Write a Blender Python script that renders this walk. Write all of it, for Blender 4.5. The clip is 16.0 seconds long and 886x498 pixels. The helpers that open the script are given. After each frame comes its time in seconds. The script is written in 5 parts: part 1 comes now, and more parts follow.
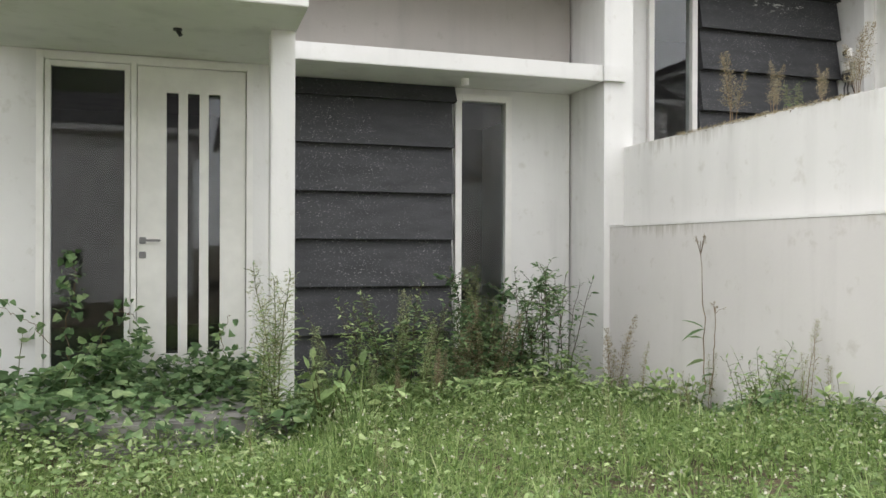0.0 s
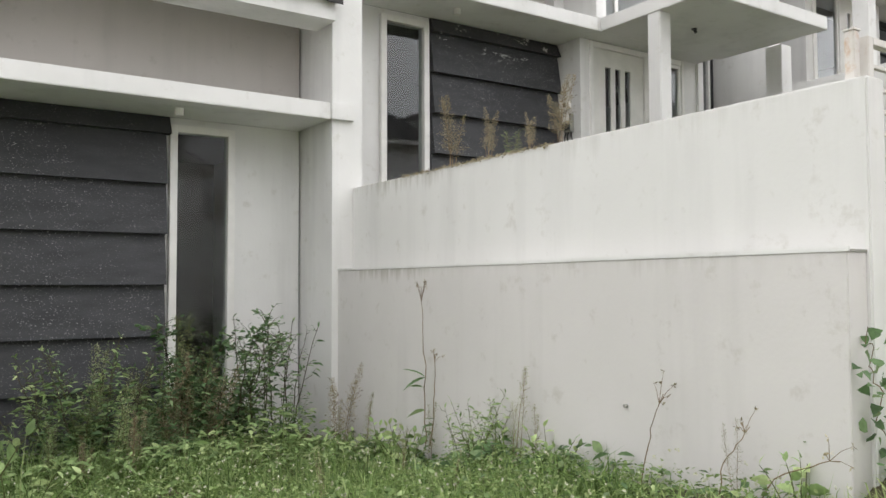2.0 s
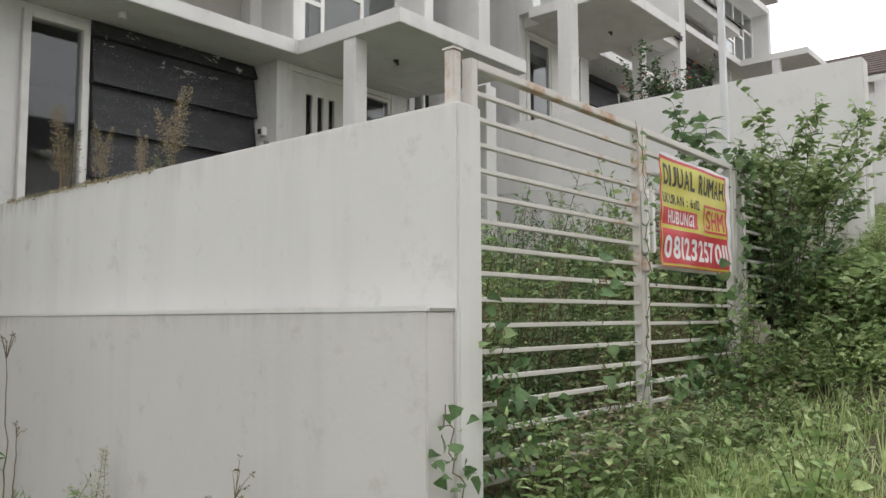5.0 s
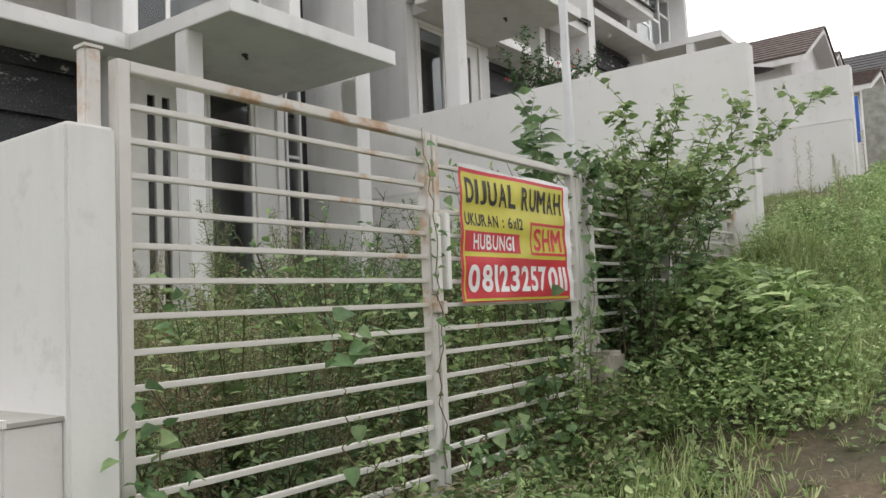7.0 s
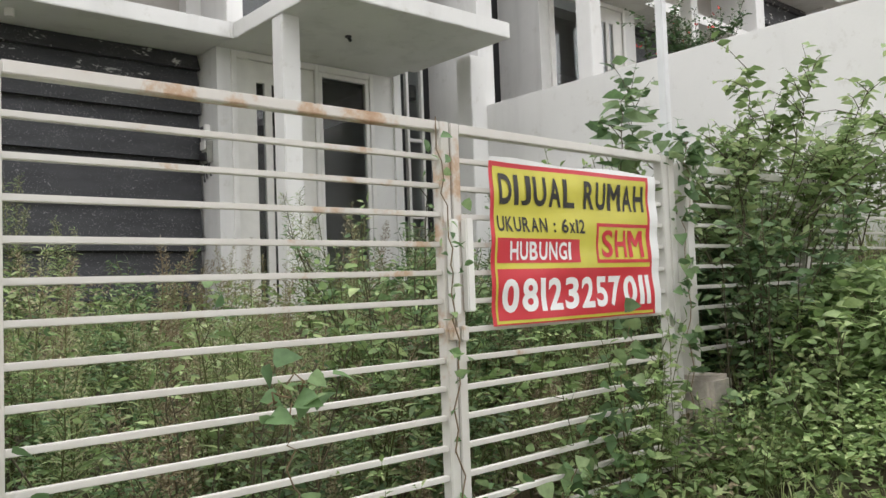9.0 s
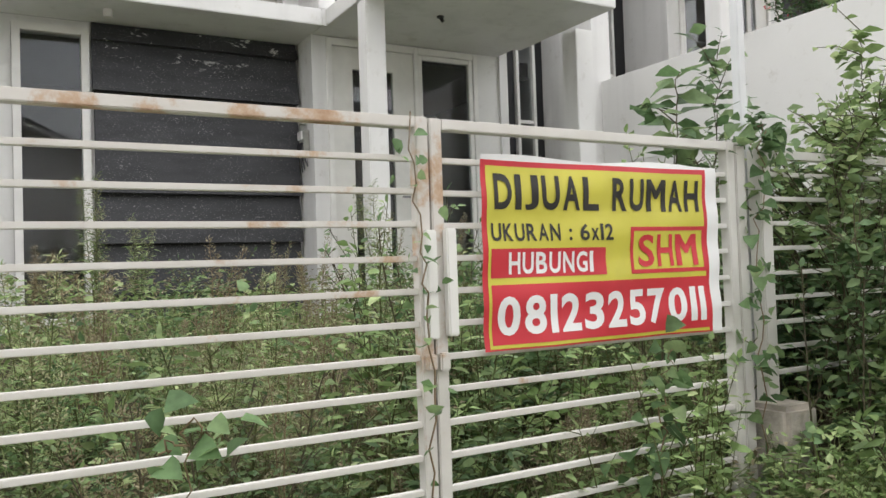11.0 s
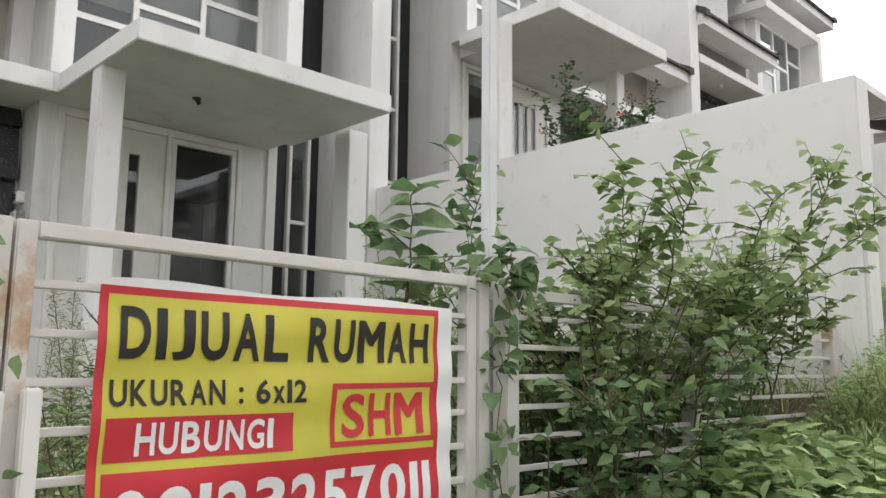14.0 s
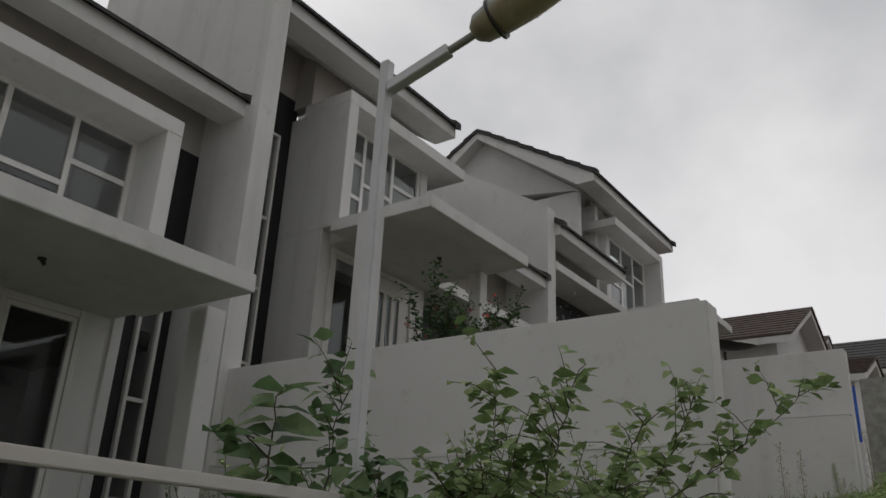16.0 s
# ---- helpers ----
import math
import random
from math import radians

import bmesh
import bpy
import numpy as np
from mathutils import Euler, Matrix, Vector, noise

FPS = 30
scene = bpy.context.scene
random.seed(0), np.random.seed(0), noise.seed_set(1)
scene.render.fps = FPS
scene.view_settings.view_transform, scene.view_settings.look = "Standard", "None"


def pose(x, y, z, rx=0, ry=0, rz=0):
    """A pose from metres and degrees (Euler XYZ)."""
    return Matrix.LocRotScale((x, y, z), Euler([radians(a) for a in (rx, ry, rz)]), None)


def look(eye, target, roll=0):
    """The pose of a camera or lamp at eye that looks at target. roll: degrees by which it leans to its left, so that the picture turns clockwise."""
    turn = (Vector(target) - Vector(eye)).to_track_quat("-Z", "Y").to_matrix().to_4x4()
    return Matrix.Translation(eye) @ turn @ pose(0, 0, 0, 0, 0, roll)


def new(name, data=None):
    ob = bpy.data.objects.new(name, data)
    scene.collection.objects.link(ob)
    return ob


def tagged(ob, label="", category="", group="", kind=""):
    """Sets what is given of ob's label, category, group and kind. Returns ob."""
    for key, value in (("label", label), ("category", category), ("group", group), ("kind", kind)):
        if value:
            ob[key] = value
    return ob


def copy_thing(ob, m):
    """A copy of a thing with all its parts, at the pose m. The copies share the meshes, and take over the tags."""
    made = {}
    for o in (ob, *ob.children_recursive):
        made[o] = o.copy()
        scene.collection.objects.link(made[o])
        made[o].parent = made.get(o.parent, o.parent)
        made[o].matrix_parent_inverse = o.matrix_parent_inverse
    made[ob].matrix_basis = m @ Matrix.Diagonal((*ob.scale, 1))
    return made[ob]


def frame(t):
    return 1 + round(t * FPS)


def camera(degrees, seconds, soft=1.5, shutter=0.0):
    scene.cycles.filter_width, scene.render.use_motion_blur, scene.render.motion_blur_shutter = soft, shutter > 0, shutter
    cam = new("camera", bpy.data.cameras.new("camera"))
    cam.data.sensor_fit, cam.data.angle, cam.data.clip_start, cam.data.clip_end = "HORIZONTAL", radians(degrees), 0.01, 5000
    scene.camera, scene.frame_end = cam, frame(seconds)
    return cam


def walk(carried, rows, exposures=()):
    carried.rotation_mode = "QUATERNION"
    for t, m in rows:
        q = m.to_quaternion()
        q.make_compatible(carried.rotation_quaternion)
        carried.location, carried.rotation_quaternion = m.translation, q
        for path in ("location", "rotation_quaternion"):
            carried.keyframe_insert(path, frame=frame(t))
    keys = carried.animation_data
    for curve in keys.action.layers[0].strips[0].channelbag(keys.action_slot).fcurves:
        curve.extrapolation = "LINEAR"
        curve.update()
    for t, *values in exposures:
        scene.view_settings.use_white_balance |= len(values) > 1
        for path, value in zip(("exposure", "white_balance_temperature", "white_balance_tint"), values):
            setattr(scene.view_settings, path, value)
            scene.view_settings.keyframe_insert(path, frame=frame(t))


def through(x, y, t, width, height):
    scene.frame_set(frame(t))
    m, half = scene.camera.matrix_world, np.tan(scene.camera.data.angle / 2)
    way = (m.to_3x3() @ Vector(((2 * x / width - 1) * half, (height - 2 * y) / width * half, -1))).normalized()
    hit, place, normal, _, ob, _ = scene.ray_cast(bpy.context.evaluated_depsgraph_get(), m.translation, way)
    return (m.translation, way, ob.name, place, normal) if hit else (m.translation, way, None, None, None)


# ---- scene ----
cam = camera(57.8, 16.0)
PATH = [
    (0, (0.139, 0.284, 1.309), (0.738, 2.192, 1.308), 0.2),
    (0.5, (0.279, 0.275, 1.335), (0.98, 2.148, 1.36), 0.0),
    (1, (0.417, 0.322, 1.358), (1.234, 2.147, 1.404), -0.2),
    (1.5, (0.51, 0.364, 1.364), (1.466, 2.119, 1.433), -0.2),
    (2, (0.609, 0.477, 1.374), (1.724, 2.135, 1.465), -0.2),
    (2.5, (0.705, 0.573, 1.417), (1.954, 2.131, 1.533), -0.4),
    (3, (0.799, 0.577, 1.434), (2.138, 2.057, 1.573), -0.4),
    (3.5, (1.028, 0.531, 1.449), (2.439, 1.939, 1.616), -0.6),
    (4, (1.278, 0.498, 1.471), (2.741, 1.849, 1.659), -0.8),
    (4.2, (1.367, 0.509, 1.466), (2.849, 1.837, 1.659), -0.7),
    (6.3, (2.391, 0.423, 1.649), (3.963, 1.652, 1.781), -0.9),
    (6.5, (2.522, 0.394, 1.69), (4.09, 1.628, 1.825), -1.9),
    (6.8, (2.671, 0.37, 1.693), (4.263, 1.571, 1.846), -2.2),
    (7, (2.768, 0.334, 1.723), (4.372, 1.519, 1.866), -2.5),
    (7.5, (2.992, 0.237, 1.799), (4.591, 1.43, 1.949), -2.7),
    (8, (3.188, 0.242, 1.811), (4.733, 1.504, 1.949), -2.7),
    (8.5, (3.355, 0.281, 1.86), (4.792, 1.667, 1.977), -2.3),
    (8.8, (3.46, 0.288, 1.862), (4.821, 1.751, 1.968), -2.2),
    (9, (3.55, 0.281, 1.87), (4.858, 1.79, 1.967), -2.1),
    (9.2, (3.638, 0.257, 1.889), (4.891, 1.813, 1.979), -2.1),
    (11.3, (4.305, 0.234, 2.004), (5.28, 1.98, 2.059), -1.9),
    (11.5, (4.379, 0.229, 2.029), (5.363, 1.969, 2.09), -1.8),
    (12, (4.511, 0.247, 2.068), (5.543, 1.958, 2.143), -2.0),
    (12.5, (4.615, 0.369, 2.088), (5.728, 2.027, 2.188), -1.5),
    (13, (4.661, 0.476, 2.109), (5.86, 2.072, 2.24), -0.7),
    (13.5, (4.72, 0.524, 2.119), (6.012, 2.038, 2.312), -0.2),
    (14, (4.834, 0.607, 2.141), (6.206, 2.032, 2.432), 0.6),
    (14.5, (4.896, 0.651, 2.182), (6.329, 1.988, 2.582), 1.1),
    (15, (4.901, 0.701, 2.216), (6.376, 1.947, 2.738), 1.7),
    (15.5, (4.898, 0.727, 2.223), (6.391, 1.891, 2.866), 2.4),
    (16, (4.889, 0.744, 2.232), (6.394, 1.833, 2.973), 2.7),
]

EXPOSURES = [(0.0, 0.76), (1.0, 0.76), (2.0, 0.6), (2.5, 0.64), (3.0, 0.6), (3.5, 0.4), (4.0, 0.14), (6.5, 0.12), (7.5, 0.22), (8.5, 0.38), (9.0, 0.54), (12.5, 0.57), (14.0, 0.34), (14.5, 0.12), (15.0, -0.58), (15.5, -1.25), (16.0, -1.55)]
walk(cam, [(t, look(eye, target, roll)) for t, eye, target, roll in PATH], EXPOSURES)

# ---- world and light: a bright overcast sky ----
world = bpy.data.worlds.new("sky")
scene.world = world
world.use_nodes = True
wn, wl = world.node_tree.nodes, world.node_tree.links
wn.clear()
w_out = wn.new("ShaderNodeOutputWorld")
w_bg = wn.new("ShaderNodeBackground")
w_sky = wn.new("ShaderNodeTexSky")
w_sky.sky_type, w_sky.sun_disc = "NISHITA", False
w_sky.sun_elevation, w_sky.sun_rotation = radians(58), radians(200)
w_tc = wn.new("ShaderNodeTexCoord")
w_map = wn.new("ShaderNodeMapping")
w_map.inputs["Scale"].default_value = (1.0, 1.0, 1.3)
w_noise = wn.new("ShaderNodeTexNoise")
w_noise.inputs["Scale"].default_value = 2.1
w_noise.inputs["Detail"].default_value = 7
w_noise.inputs["Roughness"].default_value = 0.5
w_ramp = wn.new("ShaderNodeValToRGB")
w_ramp.color_ramp.elements[0].position, w_ramp.color_ramp.elements[0].color = 0.36, (7.4, 7.4, 7.5, 1)
w_ramp.color_ramp.elements[1].position, w_ramp.color_ramp.elements[1].color = 0.6, (11.15, 10.95, 10.9, 1)
w_mix = wn.new("ShaderNodeMix")
w_mix.data_type = "RGBA"
w_mix.inputs["Factor"].default_value = 0.9
wl.new(w_tc.outputs["Generated"], w_map.inputs["Vector"])
wl.new(w_map.outputs["Vector"], w_noise.inputs["Vector"])
wl.new(w_noise.outputs["Fac"], w_ramp.inputs["Fac"])
wl.new(w_sky.outputs["Color"], w_mix.inputs["A"])
wl.new(w_ramp.outputs["Color"], w_mix.inputs["B"])
w_dot = wn.new("ShaderNodeVectorMath")
w_dot.operation = "DOT_PRODUCT"
w_dot.inputs[1].default_value = (0.72, 0.52, 0.46)
wl.new(w_tc.outputs["Generated"], w_dot.inputs[0])
w_range = wn.new("ShaderNodeMapRange")
w_range.inputs["From Min"].default_value, w_range.inputs["From Max"].default_value = -0.6, 1.0
w_range.inputs["To Min"].default_value, w_range.inputs["To Max"].default_value = 0.72, 1.65
wl.new(w_dot.outputs["Value"], w_range.inputs["Value"])
w_mul = wn.new("ShaderNodeVectorMath")
w_mul.operation = "SCALE"
wl.new(w_mix.outputs["Result"], w_mul.inputs[0])
wl.new(w_range.outputs["Result"], w_mul.inputs["Scale"])
wl.new(w_mul.outputs["Vector"], w_bg.inputs["Color"])
wl.new(w_bg.outputs["Background"], w_out.inputs["Surface"])
w_bg.inputs["Strength"].default_value = 0.14

sun = new("sun", bpy.data.lights.new("sun", "SUN"))
sun.data.energy, sun.data.angle, sun.data.color = 0.6, radians(35), (1.0, 0.97, 0.92)
sun.matrix_world = look((-10, -2, 30), (0, 0, 0))


# ---- materials ----
def mat_base(name, rough=0.8, metal=0.0):
    m = bpy.data.materials.new(name)
    m.use_nodes = True
    b = m.node_tree.nodes["Principled BSDF"]
    b.inputs["Roughness"].default_value, b.inputs["Metallic"].default_value = rough, metal
    return m, m.node_tree.nodes, m.node_tree.links, b


def noise_node(n, l, scale, detail=5, rough=0.55, vec=None, stretch=(1, 1, 1)):
    mp = n.new("ShaderNodeMapping")
    mp.inputs["Scale"].default_value = stretch
    geo = n.new("ShaderNodeNewGeometry")
    l.new(geo.outputs["Position"], mp.inputs["Vector"])
    t = n.new("ShaderNodeTexNoise")
    t.inputs["Scale"].default_value, t.inputs["Detail"].default_value, t.inputs["Roughness"].default_value = scale, detail, rough
    l.new(mp.outputs["Vector"], t.inputs["Vector"])
    return t


def ramp_node(n, l, src, stops):
    r = n.new("ShaderNodeValToRGB")
    e = r.color_ramp.elements
    e[0].position, e[0].color = stops[0][0], (*stops[0][1], 1)
    e[1].position, e[1].color = stops[-1][0], (*stops[-1][1], 1)
    for p, c in stops[1:-1]:
        k = e.new(p)
        k.color = (*c, 1)
    l.new(src, r.inputs["Fac"])
    return r


def mix_node(n, l, a, b, fac, mode="MIX"):
    m = n.new("ShaderNodeMix")
    m.data_type, m.blend_type = "RGBA", mode
    for key, v in (("Factor", fac), ("A", a), ("B", b)):
        if isinstance(v, (int, float)):
            m.inputs[key].default_value = v
        elif isinstance(v, tuple):
            m.inputs[key].default_value = (*v, 1)
        else:
            l.new(v, m.inputs[key])
    return m.outputs["Result"]


def bump_node(n, l, b, src, strength, dist=0.005):
    k = n.new("ShaderNodeBump")
    k.inputs["Strength"].default_value, k.inputs["Distance"].default_value = strength, dist
    l.new(src, k.inputs["Height"])
    l.new(k.outputs["Normal"], b.inputs["Normal"])


def plaster(name, light, dirty, streak=0.5):
    m, n, l, b = mat_base(name, 0.85)
    big = noise_node(n, l, 0.9, 6)
    base = ramp_node(n, l, big.outputs["Fac"], [(0.3, dirty), (0.7, light)])
    run = noise_node(n, l, 1.6, 5, 0.55, stretch=(2.2, 2.2, 0.2))
    dark = ramp_node(n, l, run.outputs["Fac"], [(0.52, (1, 1, 1)), (0.75, (1 - streak * 0.42,) * 3)])
    fine = noise_node(n, l, 45, 3)
    col = mix_node(n, l, base.outputs["Color"], dark.outputs["Color"], 1.0, "MULTIPLY")
    spots = noise_node(n, l, 7, 8, 0.7)
    sp = ramp_node(n, l, spots.outputs["Fac"], [(0.58, (1, 1, 1)), (0.75, (0.74, 0.72, 0.67))])
    col = mix_node(n, l, col, sp.outputs["Color"], 0.7, "MULTIPLY")
    l.new(col, b.inputs["Base Color"])
    bump_node(n, l, b, fine.outputs["Fac"], 0.25, 0.003)
    return m


def stained_wall(name, light, dirty, z_top, reach):
    """Rendered wall with mossy runs that start at its top edge."""
    m = plaster(name, light, dirty, 0.22)
    n, l = m.node_tree.nodes, m.node_tree.links
    b = n["Principled BSDF"]
    old = b.inputs["Base Color"].links[0].from_socket
    geo = n.new("ShaderNodeNewGeometry")
    sep = n.new("ShaderNodeSeparateXYZ")
    l.new(geo.outputs["Position"], sep.inputs["Vector"])
    fall = n.new("ShaderNodeMapRange")
    fall.inputs["From Min"].default_value, fall.inputs["From Max"].default_value = z_top - reach, z_top
    l.new(sep.outputs["Z"], fall.inputs["Value"])
    run = noise_node(n, l, 1.6, 8, 0.7, stretch=(9, 9, 0.35))
    cut = n.new("ShaderNodeMath")
    cut.operation = "MULTIPLY"
    l.new(run.outputs["Fac"], cut.inputs[0])
    l.new(fall.outputs["Result"], cut.inputs[1])
    f = ramp_node(n, l, cut.outputs["Value"], [(0.38, (0, 0, 0)), (0.58, (0.62, 0.62, 0.62))])
    where = noise_node(n, l, 0.8, 2, 0.5, stretch=(1, 1, 0.1))
    wf = ramp_node(n, l, where.outputs["Fac"], [(0.44, (0.12, 0.12, 0.12)), (0.62, (1, 1, 1))])
    amount = mix_node(n, l, f.outputs["Color"], wf.outputs["Color"], 1.0, "MULTIPLY")
    l.new(mix_node(n, l, old, (0.22, 0.2, 0.13), amount), b.inputs["Base Color"])
    return m


def plain(name, col, rough=0.6, metal=0.0, var=0.15, scale=6, bump=0.0):
    m, n, l, b = mat_base(name, rough, metal)
    t = noise_node(n, l, scale, 6)
    lo = tuple(c * (1 - var) for c in col)
    hi = tuple(min(1, c * (1 + var)) for c in col)
    r = ramp_node(n, l, t.outputs["Fac"], [(0.35, lo), (0.65, hi)])
    l.new(r.outputs["Color"], b.inputs["Base Color"])
    if bump:
        f = noise_node(n, l, scale * 8, 4)
        bump_node(n, l, b, f.outputs["Fac"], bump)
    return m


def plank_paint(name="dark_plank_paint", peel=0.0):
    """Dark paint with pale flecks; peel is the height above which it flakes off in patches."""
    m, n, l, b = mat_base(name, 0.62)
    t = noise_node(n, l, 3, 6, stretch=(1, 1, 4))
    base = ramp_node(n, l, t.outputs["Fac"], [(0.3, (0.028, 0.029, 0.033)), (0.7, (0.05, 0.051, 0.056))])
    v = noise_node(n, l, 70, 2, 0.5, stretch=(1, 1, 1.6))
    f = ramp_node(n, l, v.outputs["Fac"], [(0.635, (0, 0, 0)), (0.68, (1, 1, 1))])
    patch = noise_node(n, l, 2.2, 3)
    pf = ramp_node(n, l, patch.outputs["Fac"], [(0.36, (0.1, 0.1, 0.1)), (0.55, (1, 1, 1))])
    fac = mix_node(n, l, f.outputs["Color"], pf.outputs["Color"], 1.0, "MULTIPLY")
    col = mix_node(n, l, base.outputs["Color"], (0.24, 0.24, 0.24), fac)
    if peel:
        geo = n.new("ShaderNodeNewGeometry")
        sep = n.new("ShaderNodeSeparateXYZ")
        l.new(geo.outputs["Position"], sep.inputs["Vector"])
        rise = n.new("ShaderNodeMapRange")
        rise.inputs["From Min"].default_value, rise.inputs["From Max"].default_value = peel, peel + 0.25
        l.new(sep.outputs["Z"], rise.inputs["Value"])
        chips = noise_node(n, l, 7, 7, 0.7, stretch=(0.8, 0.8, 1.6))
        cf = ramp_node(n, l, chips.outputs["Fac"], [(0.6, (0, 0, 0)), (0.62, (1, 1, 1))])
        col = mix_node(n, l, col, (0.62, 0.62, 0.6), mix_node(n, l, cf.outputs["Color"], rise.outputs["Result"], 1.0, "MULTIPLY"))
    l.new(col, b.inputs["Base Color"])
    g = noise_node(n, l, 40, 5, 0.65, stretch=(1, 1, 2.5))
    bump_node(n, l, b, g.outputs["Fac"], 0.5, 0.006)
    return m


def rusty_paint(name, amount=0.62):
    m, n, l, b = mat_base(name, 0.5)
    t = noise_node(n, l, 5, 9, 0.68)
    u = noise_node(n, l, 1.1, 2)
    w = mix_node(n, l, t.outputs["Fac"], u.outputs["Fac"], 0.45)
    r = ramp_node(n, l, w, [(0.3, (0.7, 0.69, 0.66)), (amount - 0.04, (0.62, 0.59, 0.55)), (amount, (0.52, 0.38, 0.27)), (amount + 0.05, (0.4, 0.24, 0.14)), (amount + 0.1, (0.2, 0.09, 0.04))])
    l.new(r.outputs["Color"], b.inputs["Base Color"])
    bump_node(n, l, b, t.outputs["Fac"], 0.2, 0.003)
    return m


def glass_mat():
    m, n, l, b = mat_base("window_glass", 0.02)
    b.inputs["Base Color"].default_value = (0.75, 0.8, 0.8, 1)
    b.inputs["Transmission Weight"].default_value = 1.0
    b.inputs["IOR"].default_value = 1.5
    return m


def leaf_mat(name, dark, mid, light, through=0.3):
    m, n, l, b = mat_base(name, 0.5)
    geo = n.new("ShaderNodeNewGeometry")
    info = n.new("ShaderNodeObjectInfo")
    r = ramp_node(n, l, geo.outputs["Random Per Island"], [(0.0, dark), (0.55, mid), (1.0, light)])
    hs = n.new("ShaderNodeHueSaturation")
    mr = n.new("ShaderNodeMapRange")
    mr.inputs["To Min"].default_value, mr.inputs["To Max"].default_value = 0.75, 1.25
    l.new(info.outputs["Random"], mr.inputs["Value"])
    l.new(mr.outputs["Result"], hs.inputs["Value"])
    l.new(r.outputs["Color"], hs.inputs["Color"])
    t = noise_node(n, l, 30, 3)
    tr = ramp_node(n, l, t.outputs["Fac"], [(0.35, (0.8, 0.8, 0.8)), (0.65, (1.15, 1.15, 1.15))])
    col = mix_node(n, l, hs.outputs["Color"], tr.outputs["Color"], 1.0, "MULTIPLY")
    l.new(col, b.inputs["Base Color"])
    b.inputs["Specular IOR Level"].default_value = 0.35
    tl = n.new("ShaderNodeBsdfTranslucent")
    l.new(col, tl.inputs["Color"])
    mx = n.new("ShaderNodeMixShader")
    mx.inputs["Fac"].default_value = through
    l.new(b.outputs["BSDF"], mx.inputs[1])
    l.new(tl.outputs["BSDF"], mx.inputs[2])
    l.new(mx.outputs["Shader"], n["Material Output"].inputs["Surface"])
    return m


def soil_mat():
    m, n, l, b = mat_base("soil", 0.95)
    t = noise_node(n, l, 1.3, 8, 0.65)
    r = ramp_node(n, l, t.outputs["Fac"], [(0.3, (0.045, 0.05, 0.022)), (0.48, (0.1, 0.085, 0.05)), (0.68, (0.19, 0.135, 0.09))])
    f = noise_node(n, l, 26, 8, 0.7)
    fr = ramp_node(n, l, f.outputs["Fac"], [(0.3, (0.55, 0.55, 0.55)), (0.7, (1.25, 1.25, 1.25))])
    l.new(mix_node(n, l, r.outputs["Color"], fr.outputs["Color"], 1.0, "MULTIPLY"), b.inputs["Base Color"])
    bump_node(n, l, b, f.outputs["Fac"], 0.8, 0.03)
    return m


WHITE = plaster("white_plaster", (0.79, 0.785, 0.77), (0.68, 0.675, 0.66), 0.32)
WALL = plaster("boundary_plaster", (0.76, 0.755, 0.74), (0.68, 0.675, 0.66), 0.22)
WALL_1 = stained_wall("mossy_boundary_plaster", (0.77, 0.765, 0.75), (0.7, 0.695, 0.675), 2.2, 0.4)
WALL_LOW = stained_wall("grey_boundary_plaster", (0.69, 0.665, 0.655), (0.62, 0.6, 0.585), 1.5, 0.3)
LEDGE = plaster("weathered_ledge", (0.4, 0.39, 0.36), (0.24, 0.235, 0.21), 0.4)
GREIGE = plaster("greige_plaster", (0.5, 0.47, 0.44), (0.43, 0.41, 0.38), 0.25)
FRAME = plain("white_frame_paint", (0.78, 0.77, 0.74), 0.4, 0, 0.05)
DOOR = plain("cream_door_paint", (0.74, 0.73, 0.69), 0.4, 0, 0.05)
PLANK = plank_paint()
PLANK_PEELED = plank_paint("peeling_dark_plank_paint", 3.66)
BLACK = plain("black_panel", (0.012, 0.012, 0.014), 0.5, 0, 0.3)
GLASS = glass_mat()
STEEL = plain("brushed_steel", (0.2, 0.2, 0.2), 0.35, 0.8, 0.1)
IRON = rusty_paint("rusty_white_paint", 0.585)
IRON2 = rusty_paint("white_paint_light_rust", 0.66)
IRON_TOP = rusty_paint("rust_stained_rail_paint", 0.6)
TILE = plain("dark_roof_tile", (0.045, 0.042, 0.042), 0.75, 0, 0.35, 9)
TILE_RED = plain("brown_roof_tile", (0.095, 0.068, 0.06), 0.75, 0, 0.3, 9)
SOIL = soil_mat()
CONCRETE = plain("concrete", (0.2, 0.195, 0.18), 0.9, 0, 0.3, 5, 0.4)
FOOTING = plain("pale_weathered_concrete", (0.42, 0.38, 0.33), 0.9, 0, 0.35, 9, 0.5)
DARK = plain("dark_plastic", (0.03, 0.03, 0.032), 0.45)
# dark colour stands in for the lack of light in the rooms
INSIDE = plain("unlit_interior_tone", (0.14, 0.135, 0.125), 0.9)
POLE = plain("grey_white_pole_paint", (0.66, 0.67, 0.68), 0.45, 0, 0.08, 4)
PLASTIC = plain("weathered_grey_plastic", (0.3, 0.3, 0.27), 0.5, 0, 0.25, 8)
LENS = plain("yellowed_lamp_lens", (0.42, 0.37, 0.24), 0.3, 0, 0.2, 12)
BAN_RED = plain("banner_red", (0.56, 0.035, 0.05), 0.45, 0, 0.06, 5)
BAN_YEL = plain("banner_yellow", (0.58, 0.53, 0.07), 0.45, 0, 0.06, 5)
BAN_BLACK = plain("banner_black", (0.02, 0.018, 0.015), 0.5)
BAN_WHITE = plain("banner_white", (0.8, 0.8, 0.8), 0.5, 0, 0.04)
BLUE = plain("blue_sheet", (0.03, 0.12, 0.5), 0.5)
FLOWER = plain("red_petals", (0.6, 0.06, 0.05), 0.6)
